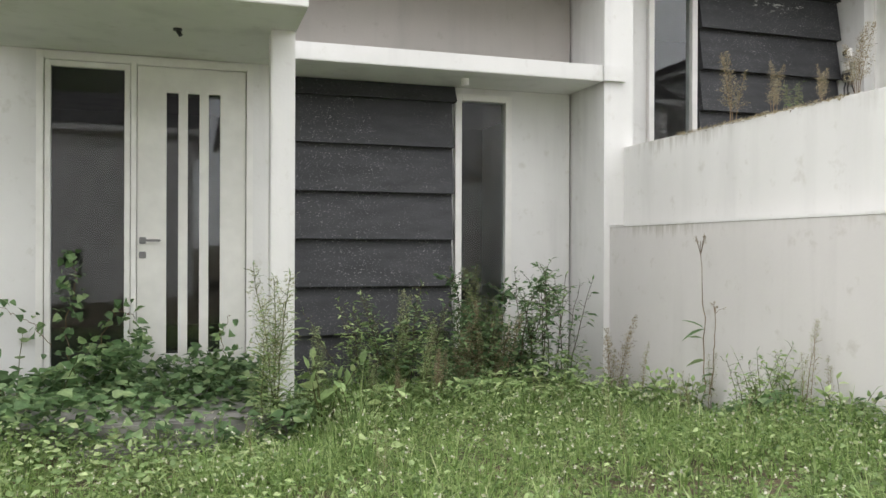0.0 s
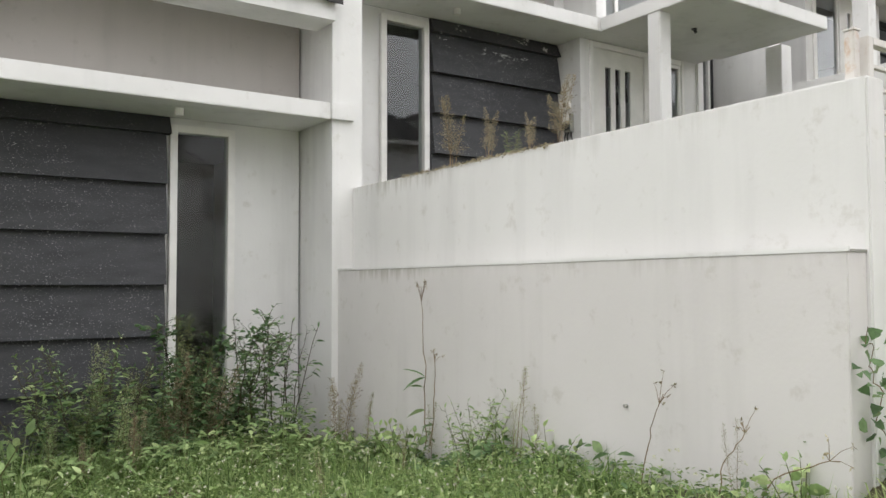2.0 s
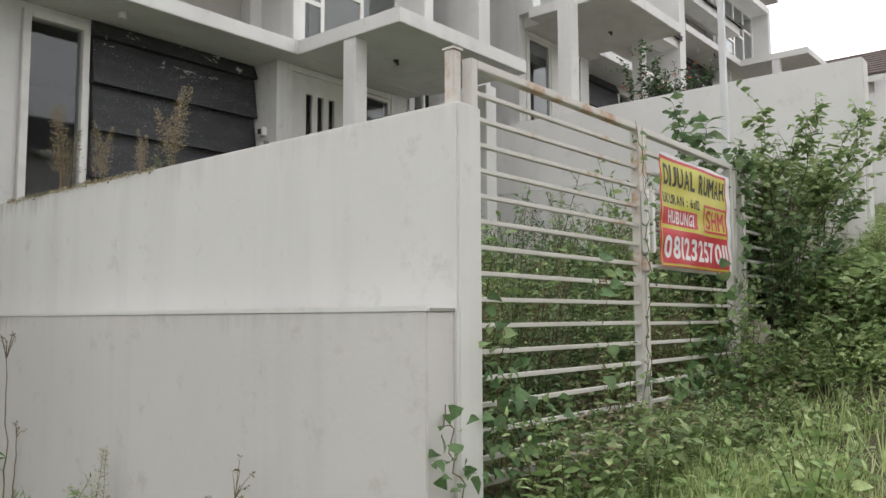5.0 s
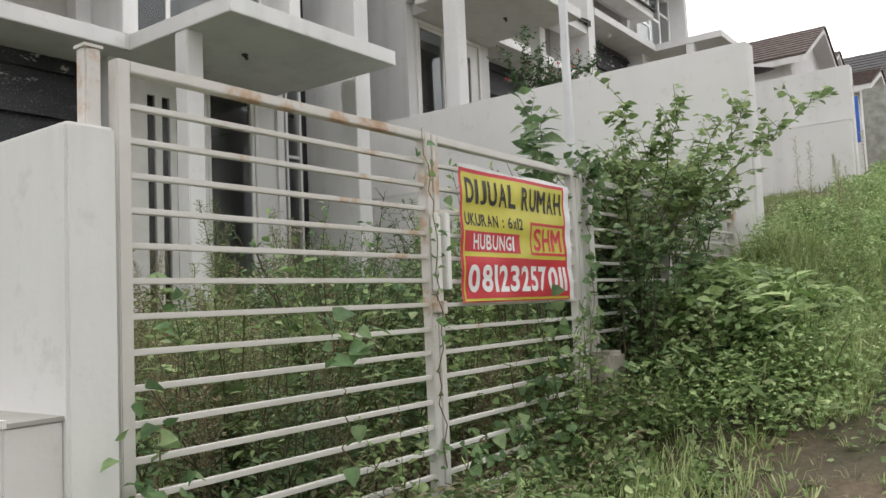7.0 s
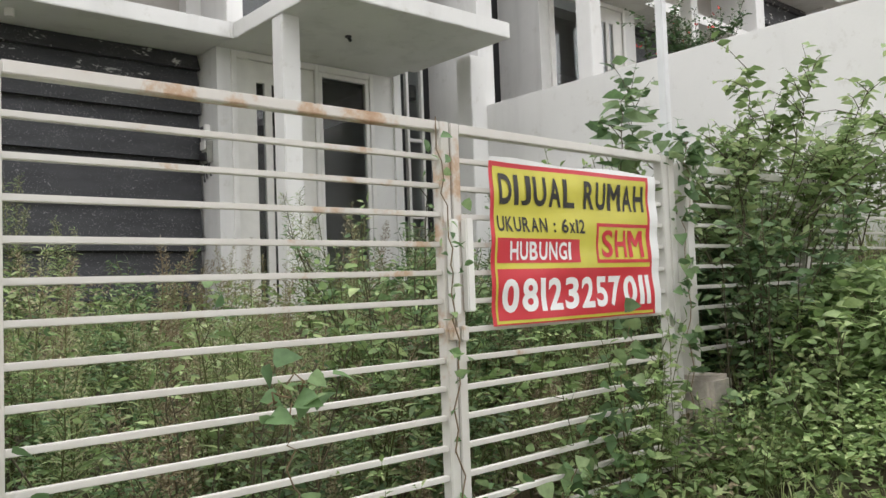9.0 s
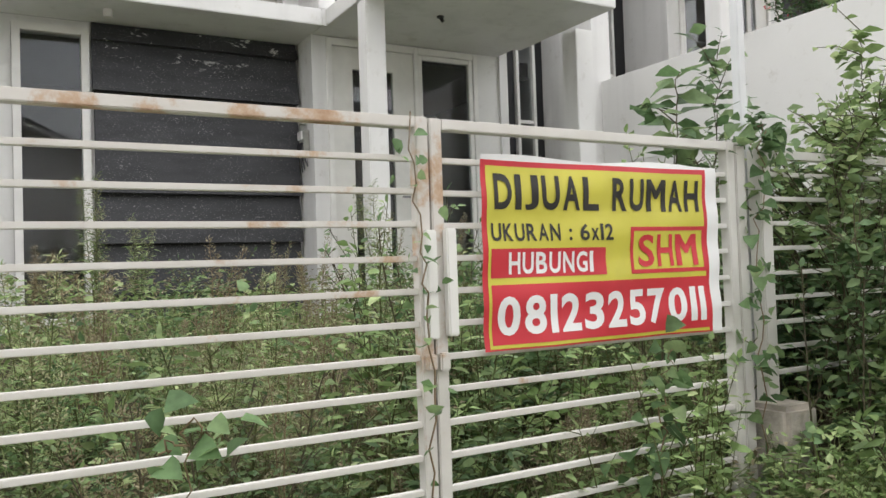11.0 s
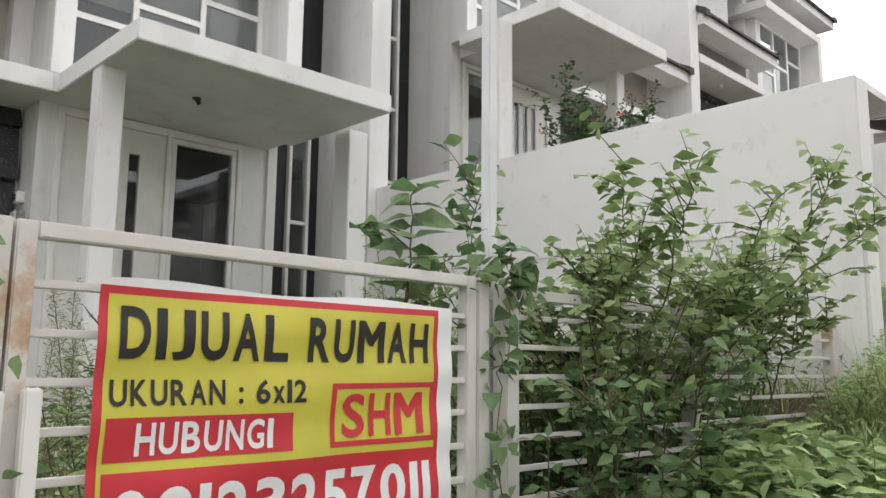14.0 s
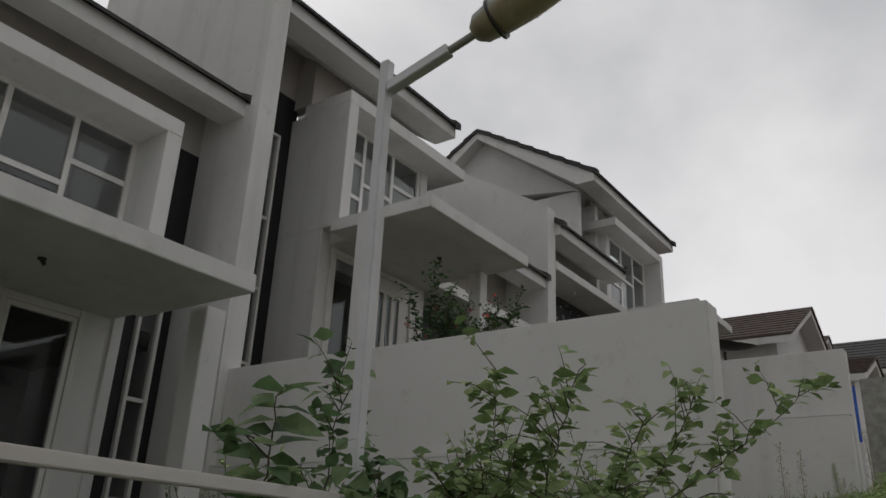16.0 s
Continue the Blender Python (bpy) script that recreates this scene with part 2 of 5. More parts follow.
STEM = plain("green_stem", (0.09, 0.1, 0.03), 0.7, 0, 0.3)
TWIG = plain("olive_twig", (0.075, 0.065, 0.035), 0.8, 0, 0.3)
STEM_DRY = plain("dry_stem", (0.2, 0.14, 0.08), 0.8, 0, 0.3)
L_BROAD = leaf_mat("broad_leaf", (0.075, 0.135, 0.055), (0.16, 0.265, 0.115), (0.3, 0.4, 0.19), 0.42)
L_BRIGHT = leaf_mat("bright_leaf", (0.14, 0.215, 0.075), (0.275, 0.39, 0.155), (0.48, 0.57, 0.28), 0.38)
L_DARK = leaf_mat("deep_green_leaf", (0.045, 0.085, 0.035), (0.08, 0.145, 0.06), (0.14, 0.22, 0.1))
L_DRY = leaf_mat("dry_leaf", (0.17, 0.14, 0.085), (0.31, 0.265, 0.165), (0.45, 0.4, 0.27))
L_PALE = leaf_mat("pale_seed_head", (0.24, 0.26, 0.12), (0.36, 0.37, 0.2), (0.48, 0.46, 0.32))
PETAL = leaf_mat("white_petals", (0.45, 0.45, 0.28), (0.6, 0.6, 0.45), (0.72, 0.72, 0.6))
L_BANK = leaf_mat("bank_grass_blade", (0.2, 0.27, 0.1), (0.34, 0.42, 0.17), (0.52, 0.55, 0.31), 0.5)
L_GRASS = leaf_mat("grass_blade", (0.11, 0.18, 0.055), (0.26, 0.38, 0.125), (0.45, 0.55, 0.24), 0.55)


# ---- building helpers ----
def add_box(bm, x0, x1, y0, y1, z0, z1, bevel=0.0):
    x0, x1, y0, y1, z0, z1 = min(x0, x1), max(x0, x1), min(y0, y1), max(y0, y1), min(z0, z1), max(z0, z1)
    m = Matrix.LocRotScale(((x0 + x1) / 2, (y0 + y1) / 2, (z0 + z1) / 2), None, (x1 - x0, y1 - y0, z1 - z0))
    r = bmesh.ops.create_cube(bm, size=1.0, matrix=m)
    if bevel:
        edges = list({e for v in r["verts"] for e in v.link_edges})
        bmesh.ops.bevel(bm, geom=edges, offset=bevel, segments=2, affect="EDGES")


def add_prism(bm, poly, axis, a, b):
    """A polygon of 2D points drawn out from a to b along axis ('x': points are y, z; 'y': x, z)."""
    def at(p, k):
        return (k, p[0], p[1]) if axis == "x" else (p[0], k, p[1])
    va = [bm.verts.new(at(p, a)) for p in poly]
    vb = [bm.verts.new(at(p, b)) for p in poly]
    bm.faces.new(va)
    bm.faces.new(vb[::-1])
    k = len(poly)
    for i in range(k):
        bm.faces.new((va[i], vb[i], vb[(i + 1) % k], va[(i + 1) % k]))
    bmesh.ops.recalc_face_normals(bm, faces=bm.faces[:])


def add_cyl(bm, p, q, r0, r1=None, seg=12):
    p, q = Vector(p), Vector(q)
    d = q - p
    m = Matrix.Translation((p + q) / 2) @ d.to_track_quat("Z", "Y").to_matrix().to_4x4()
    bmesh.ops.create_cone(bm, cap_ends=True, segments=seg, radius1=r0, radius2=r0 if r1 is None else r1, depth=d.length, matrix=m)


def finish(bm, name, material, smooth=False):
    me = bpy.data.meshes.new(name)
    bm.to_mesh(me)
    bm.free()
    me.materials.append(material)
    if smooth:
        me.polygons.foreach_set("use_smooth", [True] * len(me.polygons))
    return me


def part(name, bm, material, parent, label="", smooth=False):
    ob = new(name, finish(bm, name, material, smooth))
    ob.parent = parent
    if label:
        ob["label"] = label
    return ob


def box_part(name, material, parent, *d, bevel=0.0, label=""):
    bm = bmesh.new()
    add_box(bm, *d, bevel=bevel)
    return part(name, bm, material, parent, label)


def thing(name, label, category, group="", kind="", at=(0, 0, 0)):
    ob = new(name)
    ob.location = at
    return tagged(ob, label, category, group, kind)


def fast_mesh(name, verts, tris, material):
    me = bpy.data.meshes.new(name)
    me.vertices.add(len(verts))
    me.vertices.foreach_set("co", np.ascontiguousarray(verts, dtype=np.float32).ravel())
    me.loops.add(len(tris) * 3)
    me.loops.foreach_set("vertex_index", np.ascontiguousarray(tris, dtype=np.int32).ravel())
    me.polygons.add(len(tris))
    me.polygons.foreach_set("loop_start", np.arange(0, len(tris) * 3, 3, dtype=np.int32))
    me.materials.append(material)
    me.update(calc_edges=True)
    me.validate()
    return me


# ---- ground ----
def prof(xs, zs):
    return lambda x: np.interp(x, xs, zs)


STREET = prof([-60, -4, 0, 2, 3.5, 5.0, 7, 9, 15, 24, 60], [-2.0, -0.25, 0.0, 0.25, 0.48, 0.84, 1.15, 1.5, 2.7, 3.6, 4.5])
VERGE = prof([-60, -4, 0, 2, 3.5, 3.9, 5.3, 6.2, 6.9, 9.0, 15, 24, 60], [-2.0, -0.2, 0.05, 0.28, 0.5, 0.7, 0.84, 0.95, 1.2, 1.95, 3.1, 4.0, 4.8])


def smooth(a, b, v):
    t = np.clip((v - a) / (b - a), 0, 1)
    return t * t * (3 - 2 * t)


def ground_z(x, y):
    x, y = np.asarray(x, float), np.asarray(y, float)
    base = STREET(x) + (VERGE(x) - STREET(x)) * smooth(0.7, 1.9, y)
    yard_a = base + (0.1 - base) * smooth(1.6, 6.2, y)
    yard_b = base + (1.62 - base) * smooth(2.0, 5.6, y)
    yard_c = base + (3.05 - base) * smooth(2.0, 5.6, y)
    z = np.where(x < 3.85, yard_a, np.where(x < 9.55, yard_b, yard_c))
    bumps = 0.03 * np.sin(1.7 * x + 0.6 * y) * np.cos(2.3 * y - 0.8 * x) + 0.015 * np.sin(5.1 * x) * np.sin(4.3 * y)
    return z + bumps


def grid_axis(lo, hi, step, far):
    near = np.arange(lo, hi + step / 2, step)
    out = np.array([0.5, 1.2, 2.5, 5, 10, 20, 40, 90, 200, far])
    return np.concatenate([lo - out[::-1], near, hi + out])


gx, gy = grid_axis(-5, 18, 0.1, 500), grid_axis(-5, 8, 0.1, 500)
GX, GY = np.meshgrid(gx, gy)
gv = np.stack([GX, GY, ground_z(GX, GY)], -1).reshape(-1, 3)
ii = np.arange(len(gx) * len(gy)).reshape(len(gy), len(gx))
qa, qb, qc, qd = ii[:-1, :-1].ravel(), ii[:-1, 1:].ravel(), ii[1:, 1:].ravel(), ii[1:, :-1].ravel()
ground_me = fast_mesh("ground", gv, np.concatenate([np.stack([qa, qb, qc], 1), np.stack([qa, qc, qd], 1)]), SOIL)
tagged(new("ground", ground_me), "overgrown brown soil sloping up along the houses", "ground", kind="structure")


# ---- houses ----
def wall_with_hole(bm, x0, x1, y0, y1, z0, z1, holes):
    """A wall in the x-z plane with rectangular holes (x0, x1, z0, z1), cut into boxes."""
    xs = sorted({x0, x1, *[h[0] for h in holes], *[h[1] for h in holes]})
    for a, b in zip(xs[:-1], xs[1:]):
        mid = (a + b) / 2
        cuts = sorted((h[2], h[3]) for h in holes if h[0] < mid < h[1])
        z = z0
        for c, d in cuts:
            if c > z + 1e-4:
                add_box(bm, a, b, y0, y1, z, c)
            z = d
        if z < z1 - 1e-4:
            add_box(bm, a, b, y0, y1, z, z1)


def window_part(house, x0, x1, z0, z1, y, cols=1, rows=(), bar=0.05, depth=0.09, name="window"):
    """A framed window in the x-z plane, its front at y; rows holds each column's cross bar heights."""
    x0, x1 = min(x0, x1), max(x0, x1)
    win = thing(name, "", "")
    win.parent = house
    win["label"] = "white-painted window with clear glass"
    for a, b in ((x0, x0 + bar), (x1 - bar, x1)):
        box_part("window_stile", FRAME, win, a, b, y, y + depth, z0, z1, bevel=0.004)
    for a, b in ((z0, z0 + bar), (z1 - bar, z1)):
        box_part("window_rail", FRAME, win, x0 + bar, x1 - bar, y, y + depth, a, b, bevel=0.004)
    step = (x1 - x0) / cols
    for i in range(1, cols):
        box_part("mullion", FRAME, win, x0 + i * step - bar / 2, x0 + i * step + bar / 2, y + 0.01, y + depth - 0.01, z0 + bar, z1 - bar)
    for i in range(cols):
        a = x0 + i * step + (bar if i == 0 else bar / 2)
        b = x0 + (i + 1) * step - (bar if i == cols - 1 else bar / 2)
        heights = rows[i] if rows else ()
        edges = [z0 + bar] + [q for r in heights for q in (r - bar / 2, r + bar / 2)] + [z1 - bar]
        for r in heights:
            box_part("glazing_bar", FRAME, win, a, b, y + 0.014, y + depth - 0.014, r - bar / 2, r + bar / 2)
        for c, d in zip(edges[0::2], edges[1::2]):
            p = box_part("pane", GLASS, win, a, b, y + depth / 2 - 0.004, y + depth / 2 + 0.004, c, d)
            p.visible_shadow = False
    return win


def roof_part(house, x0, x1, y_eave, z_eave, y_ridge, slope, name="roof"):
    """A single pitch that rises from the eave to the ridge, with fascia, soffit and rows of tiles."""
    x0, x1 = min(x0, x1), max(x0, x1)
    d = 1 if y_ridge > y_eave else -1
    run = abs(y_ridge - y_eave)
    rise = run * slope
    bm = bmesh.new()
    add_prism(bm, [(y_eave, z_eave), (y_eave, z_eave + 0.17), (y_ridge, z_eave + 0.17 + rise), (y_ridge, z_eave + rise), (y_eave + d * 0.35, z_eave)], "x", x0, x1)
    roof = part(name, bm, WHITE, house, "white fascia under dark roof tiles")
    courses = max(3, int(run / 0.3))
    step = (run + 0.06) / courses
    for i in range(courses):
        ra = i * step - 0.06
        za = z_eave + 0.175 + ra * slope
        ya, yb = y_eave + d * ra, y_eave + d * (ra + step)
        bm = bmesh.new()
        add_prism(bm, [(ya, za + 0.012), (ya, za + 0.05), (yb + d * 0.02, za + 0.02 + step * slope), (yb + d * 0.02, za + 0.004 + step * slope)], "x", x0 - 0.03, x1 + 0.03)
        part("tile_course", bm, TILE, roof, "row of dark roof tiles")
        for xv in (x0 - 0.035, x1 - 0.095):
            bm = bmesh.new()
            add_prism(bm, [(ya - d * 0.01, za - 0.02), (ya - d * 0.01, za + 0.085), (yb, za + 0.06 + step * slope), (yb, za - 0.03 + step * slope)], "x", xv, xv + 0.13)
            part("verge_tile", bm, TILE, roof)
    return roof


def door_part(house, x0, x1, y, z0, z1, hinge):
    """A door leaf with three tall glass slits and a lever handle."""
    x0, x1 = min(x0, x1), max(x0, x1)
    w = x1 - x0
    a = x0 + (0.262 * w if hinge > 0 else 0.242 * w)
    slits = [(a + i * 0.194 * w, a + i * 0.194 * w + 0.108 * w, z0 + 0.11, z1 - 0.19) for i in range(3)]
    bm = bmesh.new()
    wall_with_hole(bm, x0, x1, y, y + 0.045, z0, z1, slits)
    door = part("door", bm, DOOR, house, "cream door with three tall glass slits, closed")
    for s in slits:
        box_part("pane", GLASS, door, s[0], s[1], y + 0.018, y + 0.026, s[2], s[3]).visible_shadow = False
    hx = x0 + 0.04 if hinge > 0 else x1 - 0.04
    bm = bmesh.new()
    add_box(bm, hx - 0.025, hx + 0.025, y - 0.012, y - 0.001, z0 + 0.95, z0 + 1.0, 0.004)
    add_cyl(bm, (hx, y - 0.012, z0 + 0.975), (hx, y - 0.05, z0 + 0.975), 0.009)
    add_box(bm, hx - 0.01 * hinge, hx + 0.13 * hinge, y - 0.06, y - 0.045, z0 + 0.966, z0 + 0.984, 0.004)
    part("door_handle", bm, STEEL, door, "brushed steel lever handle")
    box_part("lock_plate", STEEL, door, hx - 0.025, hx + 0.025, y - 0.012, y - 0.001, z0 + 0.84, z0 + 0.89, bevel=0.004, label="square steel lock plate")
    return door


def house(label, ox, s, z0, win, dy=0.0, box=(2.9, 5.05), can=(2.96, 4.97), shift=0.0, roof_from=2.55, deep=7.14, slit=(5.16, 5.45), end=5.76, start=0.13, hood=0.0, low=3.1, ridge=0.0, slit_top=2.75):
    """One terrace house; u runs from the low bay's party wall, s mirrors it, dy sets it back."""
    h = thing("house", label, "house", "terrace houses")

    def X(u):
        return ox + s * u

    def span(u0, u1):
        return sorted((X(u0), X(u1)))
    zs, zt = z0 + 2.29, z0 + 2.43
    yf, yd, ys, yc = 7.13 + dy, 6.76 + dy, 6.48 + dy, 5.13 + dy
    door0, door1 = 3.06 + shift, 4.6 + shift
    lowend = box[0] + 0.03
    # low bay: wall behind planks and window
    a, b = span(*win)
    lo, hi = span(start, lowend)
    for x0, x1, c, d in ((lo, a, -0.7, 2.29), (b, hi, -0.7, 2.29), (a, b, -0.7, -0.12), (a, b, 2.23, 2.29)):
        box_part("wall", WHITE, h, x0, x1, yf, yf + 0.14, z0 + c, z0 + d)
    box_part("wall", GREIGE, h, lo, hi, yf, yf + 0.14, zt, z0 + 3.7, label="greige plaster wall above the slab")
    window_part(h, a + 0.002, b - 0.002, z0 - 0.118, z0 + 2.228, yf - 0.05, 1, (), 0.06, 0.12)
    # lapped planks
    pz = z0 + 0.11 - 0.406
    p0, p1 = span(win[1] + 0.02, lowend - 0.025)
    rnd = random.Random(int(ox * 10))
    while pz < zs - 0.02:
        top = min(pz + 0.43, zs - 0.004)
        bm = bmesh.new()
        j = rnd.uniform(-0.02, 0.012)
        q0, q1 = (p0 + j, p1) if s > 0 else (p0, p1 - j)
        add_prism(bm, [(yf - 0.1, pz), (yf - 0.004, pz), (yf - 0.004, top), (yf - 0.03, top)], "x", q0, q1)
        part("plank", bm, PLANK_PEELED if s > 0 else PLANK, h, "dark lapped cladding plank")
        pz += 0.406
    # slab over the low bay
    box_part("slab", WHITE, h, lo, hi, ys, yf, zs, zt, bevel=0.006, label="white concrete sunshade slab")
    bm = bmesh.new()
    add_cyl(bm, (X(1.3), ys + 0.27, zs), (X(1.3), ys + 0.27, zs - 0.06), 0.035)
    part("downlight", bm, FRAME, h)
    # door bay
    a, b = span(door0, door1)
    lo, hi = span(lowend, box[1] - 0.15)
    for x0, x1, c, d in ((lo, a, -0.7, 2.43), (b, hi, -0.7, 2.43), (a, b, -0.7, -0.09), (a, b, 2.28, 2.43)):
        box_part("wall", WHITE, h, x0, x1, yd, yd + 0.16, z0 + c, z0 + d)
    box_part("wall", WHITE, h, *span(lowend, lowend + 0.1), yd + 0.16, yf + 0.14, z0 - 0.7, zt)
    fr = thing("door_frame", "", "")
    fr.parent = h
    for u0, u1 in ((3.06, 3.11), (3.915, 3.955), (4.55, 4.6)):
        box_part("jamb", FRAME, fr, *span(u0 + shift, u1 + shift), yd - 0.025, yd + 0.06, z0 - 0.09, z0 + 2.28, bevel=0.005)
    for u0, u1 in ((3.11, 3.915), (3.955, 4.55)):
        box_part("head", FRAME, fr, *span(u0 + shift, u1 + shift), yd - 0.023, yd + 0.058, z0 + 2.22, z0 + 2.28, bevel=0.005)
    door_part(h, X(3.114 + shift), X(3.911 + shift), yd + 0.0, z0 - 0.08, z0 + 2.216, -s)
    window_part(h, X(3.959 + shift), X(4.546 + shift), z0 - 0.08, z0 + 2.216, yd - 0.015, 1, (), 0.042, 0.06)
    # side wall, pier and column
    box_part("side_wall", WHITE, h, *span(box[1] - 0.15, box[1] - (0.0 if hood else 0.06)), yd - 0.03, deep, z0 - 0.7, zt)
    box_part("pier", WHITE, h, *span(can[1] + 0.03, can[1] + 0.22), yc + 0.56, yc + 0.76, z0 - 0.7, zs, bevel=0.006)
    box_part("column", WHITE, h, *span(can[0] + 0.01, can[0] + 0.17), yc + 0.56, yc + 0.72, z0 - 0.7, zs, bevel=0.008)
    box_part("canopy", WHITE, h, *span(*can), yc, ys, zs, zt, bevel=0.006, label="white flat concrete canopy")
    box_part("slab", WHITE, h, lo, hi, ys + 0.002, yd, zs + 0.002, zt - 0.002)
    bm = bmesh.new()
    cu = can[0] + 0.76
    add_cyl(bm, (X(cu), yc + 0.75, zs), (X(cu), yc + 0.75, zs - 0.012), 0.03)
    add_cyl(bm, (X(cu), yc + 0.75, zs - 0.012), (X(cu) + 0.02, yc + 0.74, zs - 0.045), 0.014)
    part("lamp_socket", bm, DARK, h, "bare dark lamp socket")
    # tall recess with black panel and slit window
    f0, f1 = span(box[1] - 0.06, end)
    w0, w1 = span(*slit)
    for x0, x1, c, d in ((f0, w0, -0.7, 4.3), (w1, f1, -0.7, 4.3), (w0, w1, -0.7, 0.2), (w0, w1, slit_top, 4.3)):
        box_part("black_panel", BLACK, h, x0, x1, deep, deep + 0.06, z0 + c, z0 + d, label="tall matt black panel")
    window_part(h, w0 + 0.002, w1 - 0.002, z0 + 0.2, z0 + slit_top, deep - 0.05, 1, (tuple(z0 + q for q in (0.9, 1.75, 2.6) if q < slit_top),), 0.035, 0.1)
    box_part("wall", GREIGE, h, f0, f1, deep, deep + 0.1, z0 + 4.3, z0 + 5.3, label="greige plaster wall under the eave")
    # upper box with its window
    lo, hi = span(*box)
    bt, bb = z0 + 4.17, zt
    box_part("box_frame", WHITE, h, *span(box[0] - hood, box[1]), ys, yf + 0.1, bt - 0.16, bt, bevel=0.005)
    for u0, u1 in ((box[0], box[0] + 0.15), (box[1] - 0.16, box[1])):
        box_part("box_frame", WHITE, h, *span(u0, u1), ys + (0.35 if hood and u0 == box[0] else 0.0), deep + 0.05, bb, bt - 0.16, bevel=0.005)
    box_part("sill", WHITE, h, lo + 0.16, hi - 0.16, ys + 0.12, yf + 0.1, bb, bb + 0.038)
    bars = [(bb + 0.67, bb + 1.14), (bb + 0.9,), (bb + 1.13,)]
    window_part(h, lo + 0.162, hi - 0.162, bb + 0.04, bt - 0.16, ys + (0.36 if hood else 0.42), 3, bars, 0.05, 0.07)
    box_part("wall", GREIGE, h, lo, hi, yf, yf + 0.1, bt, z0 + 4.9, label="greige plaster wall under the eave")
    box_part("wall", WHITE, h, *span(box[0] - 0.14, box[0]), ys + 0.5, 9.6 + dy, zt, z0 + 4.6)
    box_part("wall", GREIGE, h, *span(box[1] - 0.14, box[1] - 0.002), yf + 0.1, deep + 0.1, bt, z0 + 5.3)
    # roofs
    roof_part(h, X(start), X(box[0] - 0.16), 6.4 + dy, z0 + low, 9.6 + dy, 0.62)
    top = ridge or 9.6 + dy
    roof_part(h, X(roof_from), X(end), 6.52 + dy, z0 + 4.6, top, 0.62)
    if ridge:
        peak = z0 + 4.6 + (ridge - 6.52 - dy) * 0.62
        roof_part(h, X(roof_from), X(end), ridge + 1.9, peak - 1.9 * 0.62, ridge, 0.62)
        bm = bmesh.new()
        add_prism(bm, [(6.95 + dy, z0 + 4.62), (ridge + 1.5, peak - 1.05), (ridge, peak + 0.02)], "x", X(roof_from + 0.3), X(roof_from + 0.44))
        part("gable", bm, WHITE, h, "white gable wall under the upper roof")
        box_part("wall", WHITE, h, *span(roof_from + 0.3, roof_from + 0.44), 7.0 + dy, ridge + 1.5, z0 + 3.5, z0 + 4.62)
    if not ridge:
        gable = min(box[0] - 0.14, roof_from + 0.3)
        bm = bmesh.new()
        add_prism(bm, [(7.0 + dy, z0 + 4.6), (7.0 + dy, z0 + 3.6 if gable < box[0] - 0.3 else z0 + 4.59), (9.6 + dy, z0 + 3.6 if gable < box[0] - 0.3 else z0 + 4.59), (9.6 + dy, z0 + 6.25)], "x", X(gable), X(gable + 0.14))
        part("gable", bm, WHITE, h, "white gable wall under the upper roof")
    # inside: room surfaces coloured dark so they read as unlit
    lo, hi = span(start, end)
    box_part("wall", WHITE, h, lo, hi, 9.6 + dy, 9.75 + dy, z0 - 0.7, z0 + 5.6)
    room = thing("interior", "", "")
    room.parent = h
    y_in = max(7.3 + dy, deep + 0.08)
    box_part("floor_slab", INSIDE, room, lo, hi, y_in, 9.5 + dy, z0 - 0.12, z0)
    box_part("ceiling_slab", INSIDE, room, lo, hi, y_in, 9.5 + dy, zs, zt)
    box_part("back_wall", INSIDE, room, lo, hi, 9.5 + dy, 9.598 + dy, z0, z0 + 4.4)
    return h


Z_A, Z_B, Z_C, Z_D = 0.468, 1.76, 3.285, 4.5
house_a = house("white terrace house with dark lapped cladding and cream door", 3.66, -1, Z_A, (0.73, 1.275), end=5.7, can=(2.85, 4.97))
house("white two-storey terrace house behind a barred gate", 3.70, 1, Z_B, (0.65, 1.2), box=(2.9, 5.0), can=(2.96, 4.93), slit=(5.3, 5.55))
house("white two-storey terrace house on a higher plot", 15.6, -1, Z_C, (0.69, 1.21), -0.03, (2.78, 4.81), (2.96, 4.93), 0.0, 2.6, 7.4, (5.0, 5.25), 5.9, hood=0.4, slit_top=3.7)
house("white terrace house with tiled gable, highest in the row", 15.6, 1, Z_D, (0.69, 1.21), -0.16, roof_from=1.75, deep=7.1, end=5.9, hood=0.32, low=2.88, ridge=9.0)

box_part("slab", WHITE, house_a, 3.53, 3.74, 6.462, 6.498, Z_A + 2.292, Z_A + 2.428, bevel=0.005, label="slab end lapped over the party wall")

# ---- party walls and boundary walls ----
def party_wall(x0, x1, y0, z_low, z_top, y_back=9.75, slope=0.62):
    t = thing("party_wall", "white rendered party wall between two houses", "wall", kind="structure")
    bm = bmesh.new()
    add_prism(bm, [(y0, z_low), (y_back, z_low), (y_back, z_top + (y_back - y0) * slope), (y0, z_top)], "x", x0, x1)
    part("fin", bm, WHITE, t)
    return t


party_wall(3.55, 3.83, 6.5, -0.5, 4.75)
party_wall(9.37, 9.6, 6.32, 0.5, 8.3)
party_wall(15.47, 15.73, 6.34, 2.0, 7.8)
party_wall(-2.3, -2.05, 6.4, -0.8, 6.5)
# added end wall: blocks sky light from the highest house's open end
party_wall(21.37, 21.6, 7.0, 2.0, 8.65)


